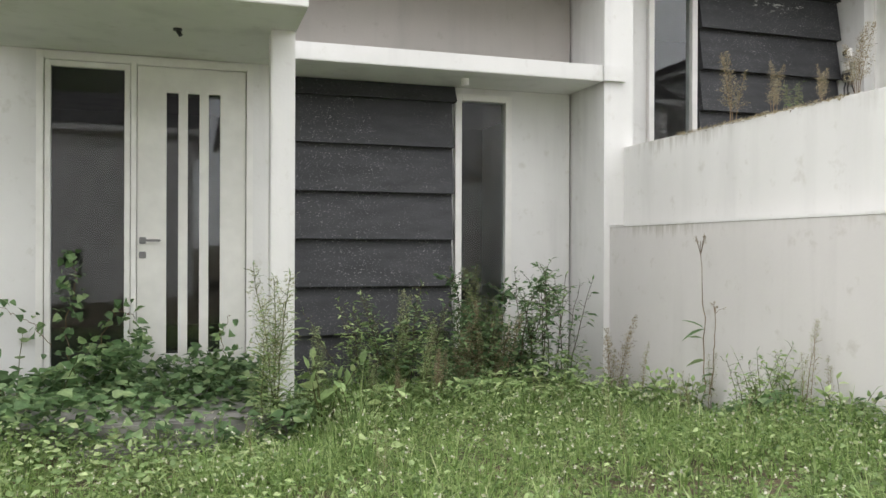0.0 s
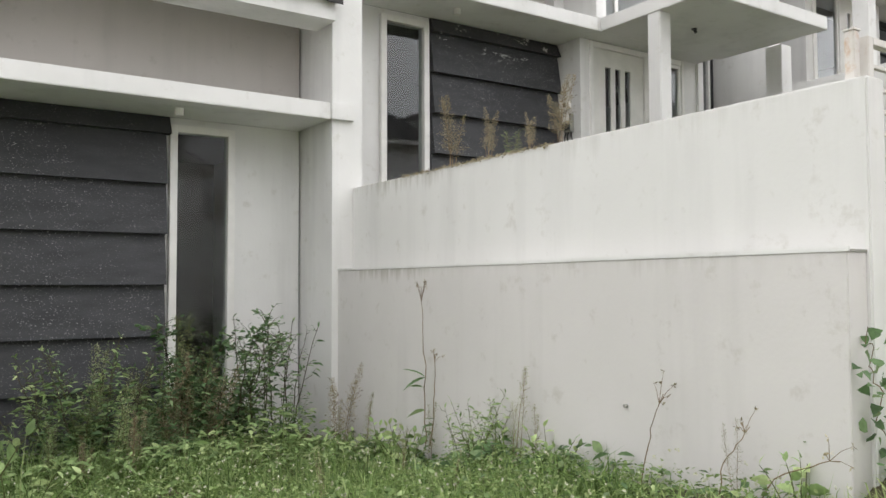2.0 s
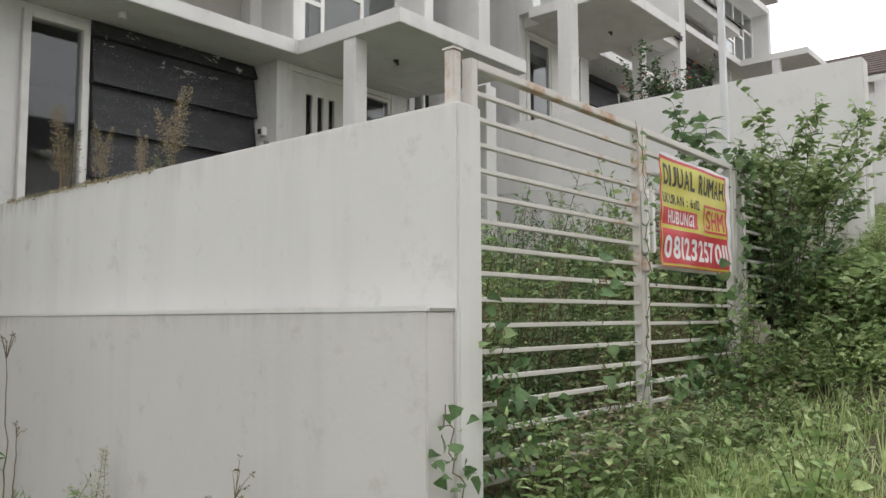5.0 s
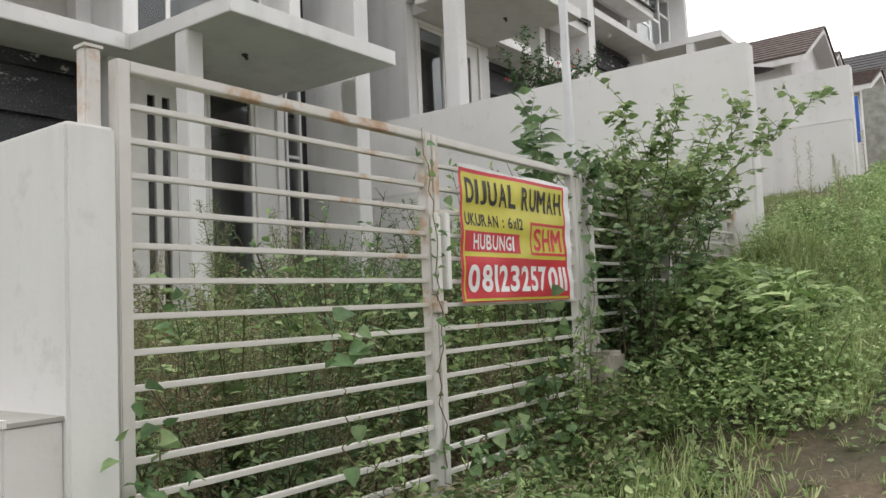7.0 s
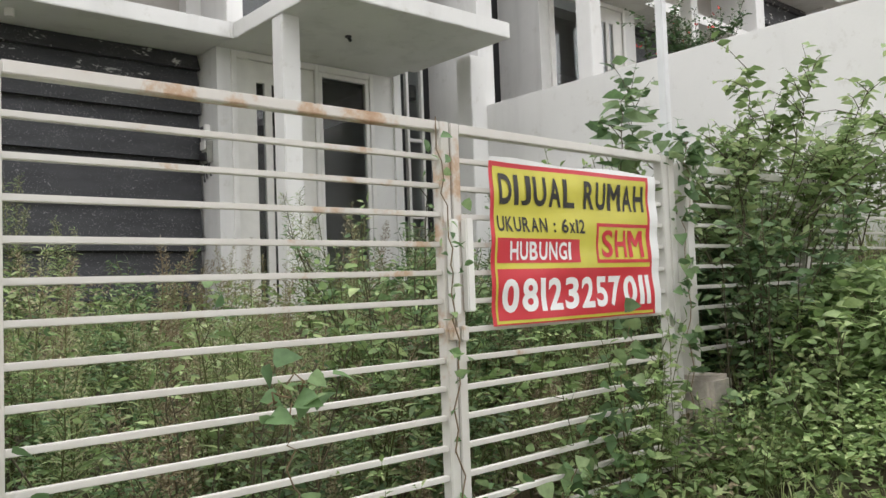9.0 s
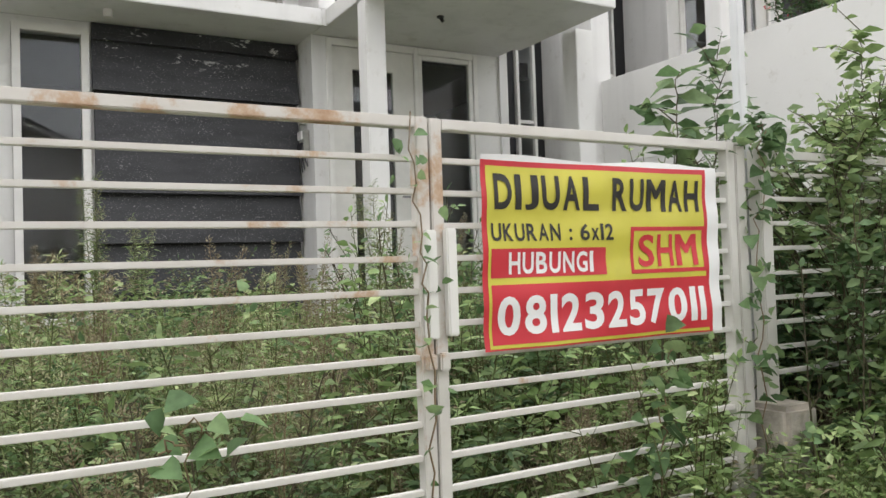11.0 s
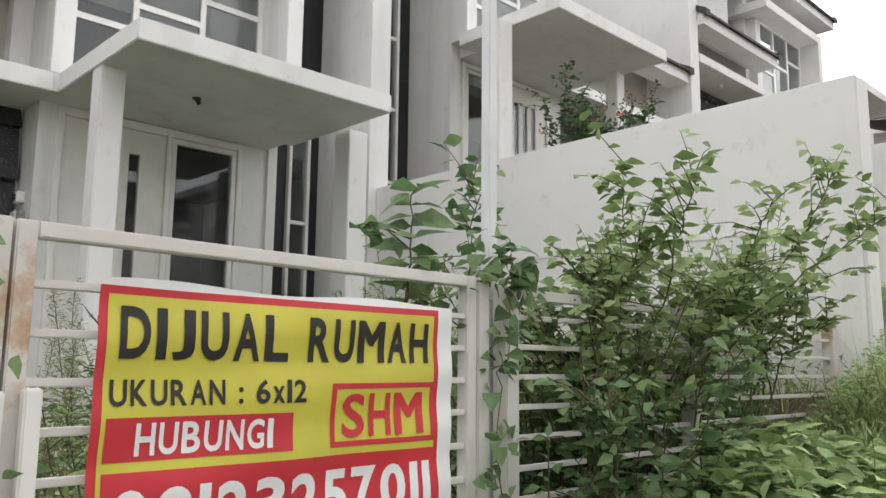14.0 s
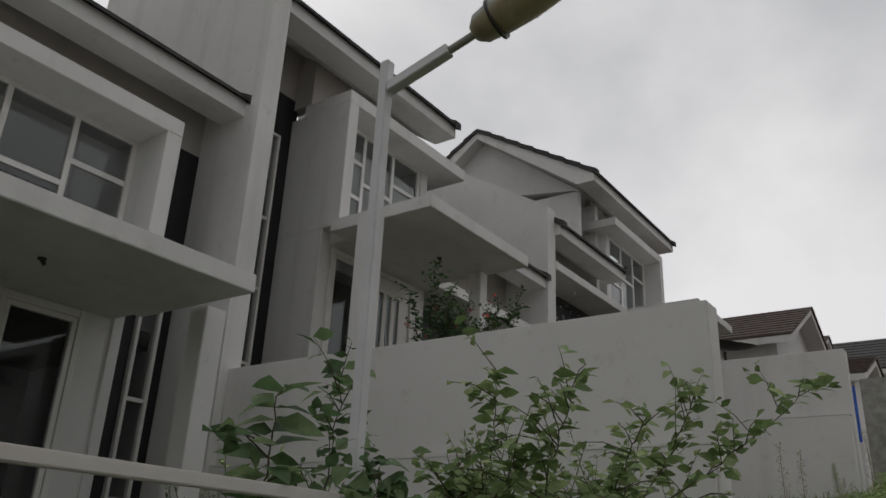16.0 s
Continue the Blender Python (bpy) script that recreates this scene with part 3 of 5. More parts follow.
def boundary_wall(x_low, x_up, x_back, y0, y1, z_bot, z_ledge, z_top, label, upper, lower):
    t = thing("boundary_wall", label, "wall", "boundary walls", "structure")
    bm = bmesh.new()
    add_box(bm, x_up, x_back, y0, y1, z_bot, z_top, 0.008)
    part("upper_wall", bm, upper, t)
    bm = bmesh.new()
    add_box(bm, x_low, x_up, y0 + 0.02, y1, z_bot, z_ledge - 0.012, 0.004)
    part("lower_wall", bm, lower, t, "thicker wall base with a thin ledge")
    bm = bmesh.new()
    add_box(bm, x_low - 0.003, x_low + 0.006, y0 + 0.014, y1, z_ledge - 0.012, z_ledge + 0.006)
    part("ledge_nosing", bm, WHITE, t, "thin white ledge")
    bm = bmesh.new()
    add_box(bm, x_low + 0.006, x_up, y0 + 0.016, y1, z_ledge - 0.012, z_ledge - 0.002)
    part("ledge_top", bm, LEDGE, t, "weathered grey ledge top")
    return t


boundary_wall(3.606, 3.742, 3.872, 2.14, 6.5, -0.5, 1.512, 2.2, "white rendered wall with ledge, streaked and mossy along the top", WALL_1, WALL_LOW)
boundary_wall(9.41, 9.47, 9.66, 2.11, 6.32, 0.6, 2.95, 3.79, "tall white rendered wall beside the overgrown plot", WALL, WALL)
boundary_wall(15.1, 15.25, 15.45, 2.26, 6.34, 1.8, 4.1, 4.9, "white rendered wall with ledge further up the slope", WALL, WALL)


# ---- gate, fence and banner ----
GATE_Y = 2.25


def bar(name, parent, material, x0, x1, z, h=0.017, d=0.022, tilt=0.0, y=GATE_Y):
    bm = bmesh.new()
    add_box(bm, 0, x1 - x0, -d / 2, d / 2, -h / 2, h / 2, 0.002)
    ob = part(name, bm, material, parent)
    ob.matrix_basis = pose(x0, y, z, 0, tilt, 0)
    return ob


def gate_leaf(label, x0, x1, z_top, z_bot0, z_bot1):
    """A steel leaf: two stiles, a top rail and flat bars."""
    g = thing("gate_leaf", label, "gate", "gate leaves")
    box_part("stile", IRON, g, x0, x0 + 0.039, GATE_Y - 0.022, GATE_Y + 0.022, z_bot0, z_top, bevel=0.003)
    box_part("stile", IRON, g, x1 - 0.039, x1, GATE_Y - 0.022, GATE_Y + 0.022, z_bot1, z_top, bevel=0.003)
    box_part("top_rail", IRON_TOP if x0 < 5 else IRON2, g, x0 + 0.039, x1 - 0.039, GATE_Y - 0.02, GATE_Y + 0.02, z_top - 0.032, z_top, bevel=0.003)
    z = z_top - 0.119
    rnd = random.Random(int(x0 * 100))
    while z > max(z_bot0, z_bot1) + 0.02:
        bar("bar", g, IRON2, x0 + 0.039, x1 - 0.039, z, tilt=rnd.uniform(-0.12, 0.12))
        z -= 0.0936
    box_part("bottom_rail", IRON, g, x0 + 0.039, x1 - 0.039, GATE_Y - 0.02, GATE_Y + 0.02, max(z_bot0, z_bot1) - 0.03, max(z_bot0, z_bot1) + 0.004)
    return g


gate_l = gate_leaf("white-painted steel gate leaf with horizontal bars, rusting", 3.93, 5.281, 2.412, 0.8, 0.92)
gate_r = gate_leaf("white-painted steel gate leaf carrying the sale banner", 5.287, 6.566, 2.41, 0.92, 0.98)
AJAR = Matrix.Translation((5.287, GATE_Y, 0)) @ Matrix.Rotation(radians(1.3), 4, "Z") @ Matrix.Translation((-5.287, -GATE_Y, 0))
gate_r.matrix_basis = AJAR
box_part("lock_plate", FRAME, gate_l, 5.25, 5.284, GATE_Y - 0.052, GATE_Y - 0.024, 1.785, 2.09, bevel=0.004, label="white folded lock cover")
box_part("lock_plate", FRAME, gate_r, 5.315, 5.348, GATE_Y - 0.052, GATE_Y - 0.024, 1.79, 2.095, bevel=0.004, label="white folded lock cover")
box_part("bolt_plate", IRON, gate_r, 5.289, 5.32, GATE_Y - 0.044, GATE_Y - 0.023, 1.695, 1.745, bevel=0.004, label="rusty bolt plate")
box_part("bolt_plate", IRON, gate_l, 5.247, 5.28, GATE_Y - 0.044, GATE_Y - 0.023, 1.7, 1.742, bevel=0.004, label="rusty bolt plate")


def post(label, x, y, z0, z1, w, material):
    t = thing("gate_post", label, "post", "gate posts")
    box_part("shaft", material, t, x - w / 2, x + w / 2, y - w / 2, y + w / 2, z0, z1, bevel=0.004)
    box_part("cap", material, t, x - w / 2 - 0.004, x + w / 2 + 0.004, y - w / 2 - 0.004, y + w / 2 + 0.004, z1, z1 + 0.008)
    return t


post("white square gate post with a rusty top on the wall", 3.876, 2.27, 2.195, 2.43, 0.044, IRON)
FENCE_Y = 2.283
post("white square gate post wound with vine", 6.598, FENCE_Y, 0.95, 2.4, 0.05, IRON)
fence = thing("fence", "white steel bar fence swallowed by shrubs", "fence")
for fx in (6.725, 7.85, 9.33):
    box_part("fence_post", IRON, fence, fx - 0.03, fx + 0.03, FENCE_Y - 0.03, FENCE_Y + 0.03, 0.9 if fx < 7 else 1.2, 2.39, bevel=0.004)
for a0, a1 in ((6.755, 7.82), (7.88, 9.3)):
    box_part("top_rail", IRON2, fence, a0, a1, FENCE_Y - 0.02, FENCE_Y + 0.02, 2.358, 2.39)
    for i in range(9):
        z = 2.3 - 0.0936 * i
        if z > (1.45 if a0 < 7.5 else 1.75):
            bar("bar", fence, IRON2, a0, a1, z, y=FENCE_Y)
block = thing("concrete_footing", "weathered concrete footing under the fence post", "footing")
bm = bmesh.new()
add_box(bm, 6.64, 6.82, 2.14, 2.36, 0.9, 1.45, 0.02)
part("footing_block", bm, FOOTING, block)

# banner
B_X0, B_ZT, B_ZB, B_Y = 5.436, 2.295, 1.731, 2.212
BW, BH = 0.938, B_ZT - B_ZB


def banner_place(u, v, lift):
    """u across, v down, both 0 to 1 on the print; the sheet sags and ripples."""
    x = B_X0 + u * BW
    z = B_ZT - v * BH - 0.012 * math.sin(math.pi * min(max(u, 0), 1)) * (1 - v) * 0.2
    y = B_Y + 0.006 * math.sin(9 * u + 1.5 * v) + 0.005 * math.sin(17 * u - 6 * v) * v + 0.003 * math.sin(23 * v + 4 * u)
    return (x, y - lift, z)


def sheet(name, material, parent, u0, u1, v0, v1, lift, label="", wave=0.0):
    n, k = max(2, int((u1 - u0) * 60)), max(2, int((v1 - v0) * 30))
    verts = [banner_place(u0 + (u1 - u0) * i / n, v0 + (v1 - v0) * j / k - (wave * (0.5 + 0.5 * math.sin(11 * i / n)) if j == 0 else 0), lift) for j in range(k + 1) for i in range(n + 1)]
    faces = [(j * (n + 1) + i, j * (n + 1) + i + 1, (j + 1) * (n + 1) + i + 1, (j + 1) * (n + 1) + i) for j in range(k) for i in range(n)]
    me = bpy.data.meshes.new(name)
    me.from_pydata(verts, [], [f[::-1] for f in faces])
    me.materials.append(material)
    me.polygons.foreach_set("use_smooth", [True] * len(me.polygons))
    ob = new(name, me)
    ob.parent = parent
    if label:
        ob["label"] = label
    return ob


LETTER_WIDTH = {"I": 0.3, "J": 0.66, "M": 1.22, "1": 0.3, ":": 0.26, " ": 0.42, "x": 0.78}


def letter_mesh(c, bold):
    cu = bpy.data.curves.new("letter", "FONT")
    cu.body, cu.size, cu.offset, cu.resolution_u = c, 1.0, bold, 4
    tmp = bpy.data.objects.new("letter", cu)
    scene.collection.objects.link(tmp)
    me = bpy.data.meshes.new_from_object(tmp.evaluated_get(bpy.context.evaluated_depsgraph_get()))
    bpy.data.objects.remove(tmp)
    bm = bmesh.new()
    bm.from_mesh(me)
    for axis, step, count in (((1, 0, 0), 0.2, 5), ((0, 1, 0), 0.12, 8)):
        for i in range(count):
            bmesh.ops.bisect_plane(bm, geom=bm.verts[:] + bm.edges[:] + bm.faces[:], plane_co=Vector(axis) * (step * (i + 0.5) - 0.2 * axis[1]), plane_no=axis)
    bm.to_mesh(me)
    bm.free()
    return me


def print_text(text, material, parent, u0, u1, v0, v1, bold=0.02, lift=0.0045, gap=0.17):
    """Block letters: each one fills the line's height and its own share of the width."""
    widths = [LETTER_WIDTH.get(c, 0.86) for c in text]
    scale = (u1 - u0) / (sum(widths) + gap * (len(text) - 1))
    u = u0
    for c, w in zip(text, widths):
        if c != " ":
            me = letter_mesh(c, 0.0 if c == "M" else bold)
            if c == "M":
                bm = bmesh.new()
                for k in (0.0, 0.035, 0.07):
                    bm.from_mesh(me)
                    bm.verts.ensure_lookup_table()
                    for v in bm.verts[-len(me.vertices):]:
                        v.co.x += k
                        v.co.z += 0.01 * k
                bm.to_mesh(me)
                bm.free()
            co = np.empty(len(me.vertices) * 3, dtype=np.float32)
            me.vertices.foreach_get("co", co)
            co = co.reshape(-1, 3)
            lo, hi = co.min(0), co.max(0)
            top = v0 + (v1 - v0) * {"x": 0.27, ":": 0.3}.get(c, 0.0)
            for k, p in enumerate(co):
                me.vertices[k].co = banner_place(u + w * scale * float((p[0] - lo[0]) / (hi[0] - lo[0])), v1 - (v1 - top) * float((p[1] - lo[1]) / (hi[1] - lo[1])), lift + 0.6 * float(p[2]))
            me.materials.clear()
            me.materials.append(material)
            ob = new("letter", me)
            ob.parent = parent
        u += (w + gap) * scale


banner = thing("sale_banner", "red and yellow vinyl house sale banner tied to the gate", "banner")
sheet("backing", BAN_WHITE, banner, 0.01, 1.068, -0.018, 0.993, 0.0, "white vinyl sheet with a loose edge", 0.022)
sheet("red_border", BAN_RED, banner, 0.008, 1.012, -0.004, 0.995, 0.0012)
sheet("yellow_field", BAN_YEL, banner, 0.028, 0.994, 0.026, 0.985, 0.0022)
sheet("red_field", BAN_RED, banner, 0.038, 1.0, 0.652, 0.966, 0.0032)
sheet("red_field", BAN_RED, banner, 0.038, 0.502, 0.462, 0.616, 0.0032)
print_text("DIJUAL RUMAH", BAN_BLACK, banner, 0.056, 0.972, 0.066, 0.255, 0.028)
print_text("UKURAN : 6x12", BAN_BLACK, banner, 0.042, 0.538, 0.328, 0.422, 0.02)
print_text("HUBUNGI", BAN_WHITE, banner, 0.104, 0.443, 0.482, 0.598, 0.024)
print_text("SHM", BAN_RED, banner, 0.664, 0.952, 0.392, 0.582, 0.02)
print_text("08123257011", BAN_WHITE, banner, 0.058, 0.976, 0.712, 0.92, 0.03)
for u0, u1, v0, v1 in ((0.624, 0.998, 0.346, 0.37), (0.624, 0.998, 0.596, 0.62), (0.624, 0.64, 0.37, 0.596), (0.982, 0.998, 0.37, 0.596)):
    sheet("box_line", BAN_RED, banner, u0, u1, v0, v1, 0.0032)
banner.matrix_basis = AJAR

# ---- street lamp ----
lamp = thing("street_lamp", "pale square steel street lamp with a cobra head", "street lamp")
LX, LY = 6.712, 2.345
box_part("pole", POLE, lamp, LX - 0.019, LX + 0.019, LY - 0.019, LY + 0.019, 0.9, 3.9, bevel=0.003)
bm = bmesh.new()
add_box(bm, -0.02, 0.02, -0.26, 0.0, -0.02, 0.02, 0.003)
arm = part("arm", bm, POLE, lamp)
arm.matrix_basis = pose(LX, LY - 0.019, 3.785, -15, 0, 0)
bm = bmesh.new()
add_cyl(bm, (LX, LY - 0.25, 3.845), (LX, LY - 0.4, 3.885), 0.014)
part("spigot", bm, PLASTIC, lamp)
HEAD = pose(LX, LY - 0.37, 3.88, -16, 0, 0) @ Matrix.Scale(0.92, 4)


def lamp_shell(n, lo, hi):
    """Half-rounded stations along the head: (distance, half width, height)."""
    bm = bmesh.new()
    rings = []
    for d, w, up, down in ((0.0, 0.035, 0.03, 0.03), (0.03, 0.06, 0.06, 0.05), (0.12, 0.075, 0.07, 0.06), (0.22, 0.085, 0.065, 0.06), (0.34, 0.08, 0.055, 0.05), (0.42, 0.06, 0.04, 0.035), (0.45, 0.03, 0.015, 0.015)):
        ring = []
        for i in range(n + 1):
            a = lo + (hi - lo) * i / n
            ring.append(bm.verts.new((w * math.cos(a), -d, (up if math.sin(a) > 0 else down) * math.sin(a))))
        rings.append(ring)
    for r, q in zip(rings[:-1], rings[1:]):
        for i in range(n):
            bm.faces.new((r[i], r[i + 1], q[i + 1], q[i]))
    bm.faces.new(rings[0])
    bm.faces.new(rings[-1][::-1])
    bmesh.ops.recalc_face_normals(bm, faces=bm.faces[:])
    return bm


head = part("head", lamp_shell(12, 0.0, math.pi), PLASTIC, lamp, "weathered grey lamp housing", True)
head.matrix_basis = HEAD
part("lens", lamp_shell(12, math.pi, 2 * math.pi), LENS, head, "yellowed ribbed lamp lens", True)
bm = bmesh.new()
add_cyl(bm, (0, -0.09, 0), (0, -0.1, 0), 0.079, seg=20)
part("seam", bm, DARK, head)

# ---- meter and small fittings ----
meter = thing("electricity_meter", "broken grey and white electricity meter on the wall return", "meter")
box_part("case", PLASTIC, meter, 6.575, 6.628, 6.86, 6.99, 3.04, 3.24, bevel=0.008)
box_part("cover", FRAME, meter, 6.56, 6.575, 6.885, 6.985, 3.16, 3.235, bevel=0.004, label="white meter cover")
box_part("fuse_box", FRAME, meter, 6.57, 6.628, 6.9, 6.99, 3.3, 3.385, bevel=0.006, label="white fuse box")
box_part("switch", DARK, meter, 6.556, 6.57, 6.92, 6.965, 3.315, 3.365, bevel=0.003)
box_part("terminal_block", DARK, meter, 6.555, 6.575, 6.87, 6.98, 3.06, 3.13, bevel=0.004, label="dark open terminal block")
for i, (ya, yb) in enumerate(((6.88, 6.85), (6.92, 6.93), (6.96, 6.98))):
    bm = bmesh.new()
    add_cyl(bm, (6.6, ya, 3.05), (6.585, (ya + yb) / 2, 2.98), 0.008, seg=6)
    add_cyl(bm, (6.585, (ya + yb) / 2, 2.985), (6.6, yb, 2.92 - 0.02 * i), 0.007, seg=6)
    part("cable", bm, DARK, meter)
pipe = thing("drain_pipe_end", "small dark pipe end in the rendered wall", "pipe")
bm = bmesh.new()
add_cyl(bm, (3.585, 3.3, 0.775), (3.61, 3.3, 0.775), 0.009)
part("pipe_end", bm, PLASTIC, pipe)
terrace = thing("terrace_slab", "grey concrete terrace in front of the door", "terrace", kind="structure")
box_part("terrace_top", CONCRETE, terrace, -1.5, 0.72, 5.35, 6.755, -0.2, 0.27, bevel=0.015)
box_part("terrace_step", CONCRETE, terrace, -0.5, 0.3, 5.12, 5.348, -0.2, 0.17, bevel=0.015)


# ---- plants ----
def leaf_shape(width, droop=0.25, fold=0.22, heart=False):
    """A leaf of length 1 along y, folded on its midrib and drooping to the tip."""
    ys = [0.0, 0.22, 0.5, 0.78, 1.0]
    ws = [0.05, 0.42 if not heart else 0.5, 0.5 if not heart else 0.42, 0.27 if not heart else 0.2, 0.0]
    v, t = [], []
    for y, w in zip(ys, ws):
        for sx in (-1, 0, 1):
            yy = y - (0.12 if heart and sx and y == 0.22 else 0)
            v.append((sx * w * width, yy, -droop * y * y + (fold * w * width if sx else 0)))
    for i in range(4):
        a = 3 * i
        for k in (0, 1):
            t += [(a + k, a + k + 1, a + k + 4), (a + k, a + k + 4, a + k + 3)]
    return np.array(v), np.array(t)


def tiny_shape(width):
    return np.array([(0, 0, 0), (-width / 2, 0.5, 0.02), (0, 1, -0.1), (width / 2, 0.5, 0.02)]), np.array([(0, 1, 2), (0, 2, 3)])


def lite_shape(width, droop=0.3, fold=0.22):
    """The same leaf with fewer faces, for small leaves."""
    v = [(0, 0, 0), (-0.5 * width, 0.38, fold * 0.5 * width - 0.05), (0, 0.4, -0.06), (0.5 * width, 0.38, fold * 0.5 * width - 0.05), (-0.32 * width, 0.72, -0.14), (0, 0.74, -0.17), (0.32 * width, 0.72, -0.14), (0, 1, -droop)]
    t = [(0, 2, 1), (0, 3, 2), (1, 2, 5), (1, 5, 4), (2, 3, 6), (2, 6, 5), (4, 5, 7), (5, 6, 7)]
    return np.array(v), np.array(t)


def fold_shape(width):
    """Two faces folded on the midrib, for the smallest leaves."""
    return np.array([(0, 0, 0), (-width / 2, 0.45, 0.1), (0, 1, -0.15), (width / 2, 0.45, 0.1)]), np.array([(0, 2, 1), (0, 3, 2)])


OVATE_S, LANCE_S, OVATE_T, LANCE_T, NARROW_S = lite_shape(0.55), lite_shape(0.3), fold_shape(0.6), fold_shape(0.34), lite_shape(0.15, 0.5)
HEART, OVATE, LANCE, TINY = leaf_shape(0.95, 0.3, 0.25, True), leaf_shape(0.55, 0.3), leaf_shape(0.3, 0.35), tiny_shape(0.35)


def unit(a):
    return a / np.maximum(np.linalg.norm(a, axis=-1, keepdims=True), 1e-9)


def leaf_arrays(P, A, L, shape, rng, roll=0.7):
    """Places one leaf at each point P along axis A with length L."""
    tv, tt = shape
    P, A, L = np.asarray(P, float), unit(np.asarray(A, float)), np.asarray(L, float)
    n = len(P)
    up = np.array([0.0, 0.0, 1.0]) + rng.normal(0, 0.15, (n, 3))
    side = unit(np.cross(A, up))
    nor = np.cross(side, A)
    r = rng.normal(0, roll, n)[:, None]
    s2 = side * np.cos(r) + nor * np.sin(r)
    n2 = nor * np.cos(r) - side * np.sin(r)
    V = P[:, None] + L[:, None, None] * (tv[None, :, 0:1] * s2[:, None] + tv[None, :, 1:2] * A[:, None] + tv[None, :, 2:3] * n2[:, None])
    T = tt[None] + (np.arange(n) * len(tv))[:, None, None]
    return V.reshape(-1, 3), T.reshape(-1, 3)


def tube_arrays(lines):
    """Four-sided tapering tubes along lines of (points, first radius, last radius)."""
    V, T, base = [], [], 0
    for pts, r0, r1 in lines:
        pts = np.asarray(pts, float)
        k = len(pts)
        d = unit(np.gradient(pts, axis=0))
        a = unit(np.cross(d, np.array([0.31, 0.9, 0.2])))
        b = np.cross(d, a)
        r = np.linspace(r0, r1, k)[:, None]
        V.append(np.stack([pts + a * r, pts + b * r, pts - a * r, pts - b * r], 1).reshape(-1, 3))
        for i in range(k - 1):
            for j in range(4):
                p, q = base + 4 * i + j, base + 4 * i + (j + 1) % 4
                T += [(p, q, q + 4), (p, q + 4, p + 4)]
        base += 4 * k
    return np.concatenate(V), np.array(T)


def grow(rng, stems, height, spread, lean, leaf_len, gap, branch=0.0, up=0.5, bare=0.15, radius=0.006, jitter=0.25, wobble=0.06, fill=0.9):
    """Stems from one root with leaves at each node, and side shoots of the given length."""
    lines, P, A, L = [], [], [], []
    for s in range(stems):
        az = rng.uniform(0, 2 * np.pi)
        h = height * rng.uniform(0.65, 1.0)
        base = np.array([np.cos(az), np.sin(az), 0]) * spread * rng.uniform(0, 1)
        out = np.array([np.cos(az), np.sin(az), 0]) * lean * rng.uniform(0.3, 1.0)
        k = 9
        f = np.linspace(0, 1, k)[:, None]
        pts = base + f * np.array([0, 0, h]) + (f ** 1.6) * out * h + np.cumsum(rng.normal(0, wobble * h / k, (k, 3)) * [1, 1, 0.2], 0)
        lines.append((pts, radius, radius * 0.35))
        n = max(3, int(h * (1 - bare) / gap))
        ang = rng.uniform(0, 6.28)
        for i in range(n):
            u = bare + (1 - bare) * (i + 0.5) / n
            x = u * (k - 1)
            j = min(int(x), k - 2)
            p = pts[j] + (pts[j + 1] - pts[j]) * (x - j)
            ang += 2.4 + rng.normal(0, 0.3)
            side = np.array([np.cos(ang), np.sin(ang), up + rng.normal(0, jitter)])
            size = leaf_len * (1.0 - 0.55 * u ** 3) * rng.uniform(0.6, 1.15)
            if branch and rng.random() < 0.75:
                bl = branch * (1.1 - u) * rng.uniform(0.5, 1.2) + 0.03
                q = p + unit(side + [0, 0, 0.35]) * bl
                lines.append((np.stack([p, (p + q) / 2 + rng.normal(0, 0.01, 3), q]), radius * 0.45, radius * 0.2))
                m = max(2, int(bl / gap * fill))
                for w in range(m):
                    e = p + (q - p) * (w + 1) / m
                    a2 = ang + rng.uniform(-1.9, 1.9)
                    P.append(e)
                    A.append((np.cos(a2), np.sin(a2), up * 0.6 + rng.normal(0, jitter)))
                    L.append(size * rng.uniform(0.6, 1.0))
            else:
                P.append(p)
                A.append(side)
                L.append(size)
        P.append(pts[-1])
        A.append((rng.normal(0, 0.3), rng.normal(0, 0.3), 1))
        L.append(leaf_len * 0.5)
    return lines, np.array(P), np.array(A), np.array(L)


def plant(name, label, category, grown, shape, leaf, stem, rng, group="", roll=0.7, head=None):
    """One plant: a stem mesh and a foliage mesh, at the origin."""
    lines, P, A, L = grown
    t = thing(name, label, category, group)
    v, f = tube_arrays(lines)
    st = new("stem", fast_mesh("stem", v, f, stem))
    st.parent = t
    v, f = leaf_arrays(P, A, L, shape, rng, roll)
    fo = new("foliage", fast_mesh("foliage", v, f, leaf))
    fo.parent = t
    fo["kind"] = "stuff"
    if head:
        hp, ha, hl, hm = head
        v, f = leaf_arrays(hp, ha, hl, TINY, rng, 1.5)
        hd = new("seed_head", fast_mesh("seed_head", v, f, hm))
        hd.parent = t
        hd["kind"] = "stuff"
    return t


def seed_head(lines, rng, start, count, length, size, material):
    """Small florets round the upper part of each main stem."""
    P, A, L = [], [], []
    for pts, r0, r1 in lines:
        if len(pts) < 9:
            continue
        for i in range(count):
            u = start + (1 - start) * rng.random()
            x = u * 8
            j = min(int(x), 7)
            p = pts[j] + (pts[j + 1] - pts[j]) * (x - j)
            a = rng.uniform(0, 6.28)
            reach = length * (1.15 - (u - start) / (1 - start)) * rng.random()
            d = np.array([np.cos(a), np.sin(a), 0.7])
            P.append(p + unit(d) * reach)
            A.append(d + rng.normal(0, 0.4, 3))
            L.append(size * rng.uniform(0.5, 1.3))
    return np.array(P), np.array(A), np.array(L), material


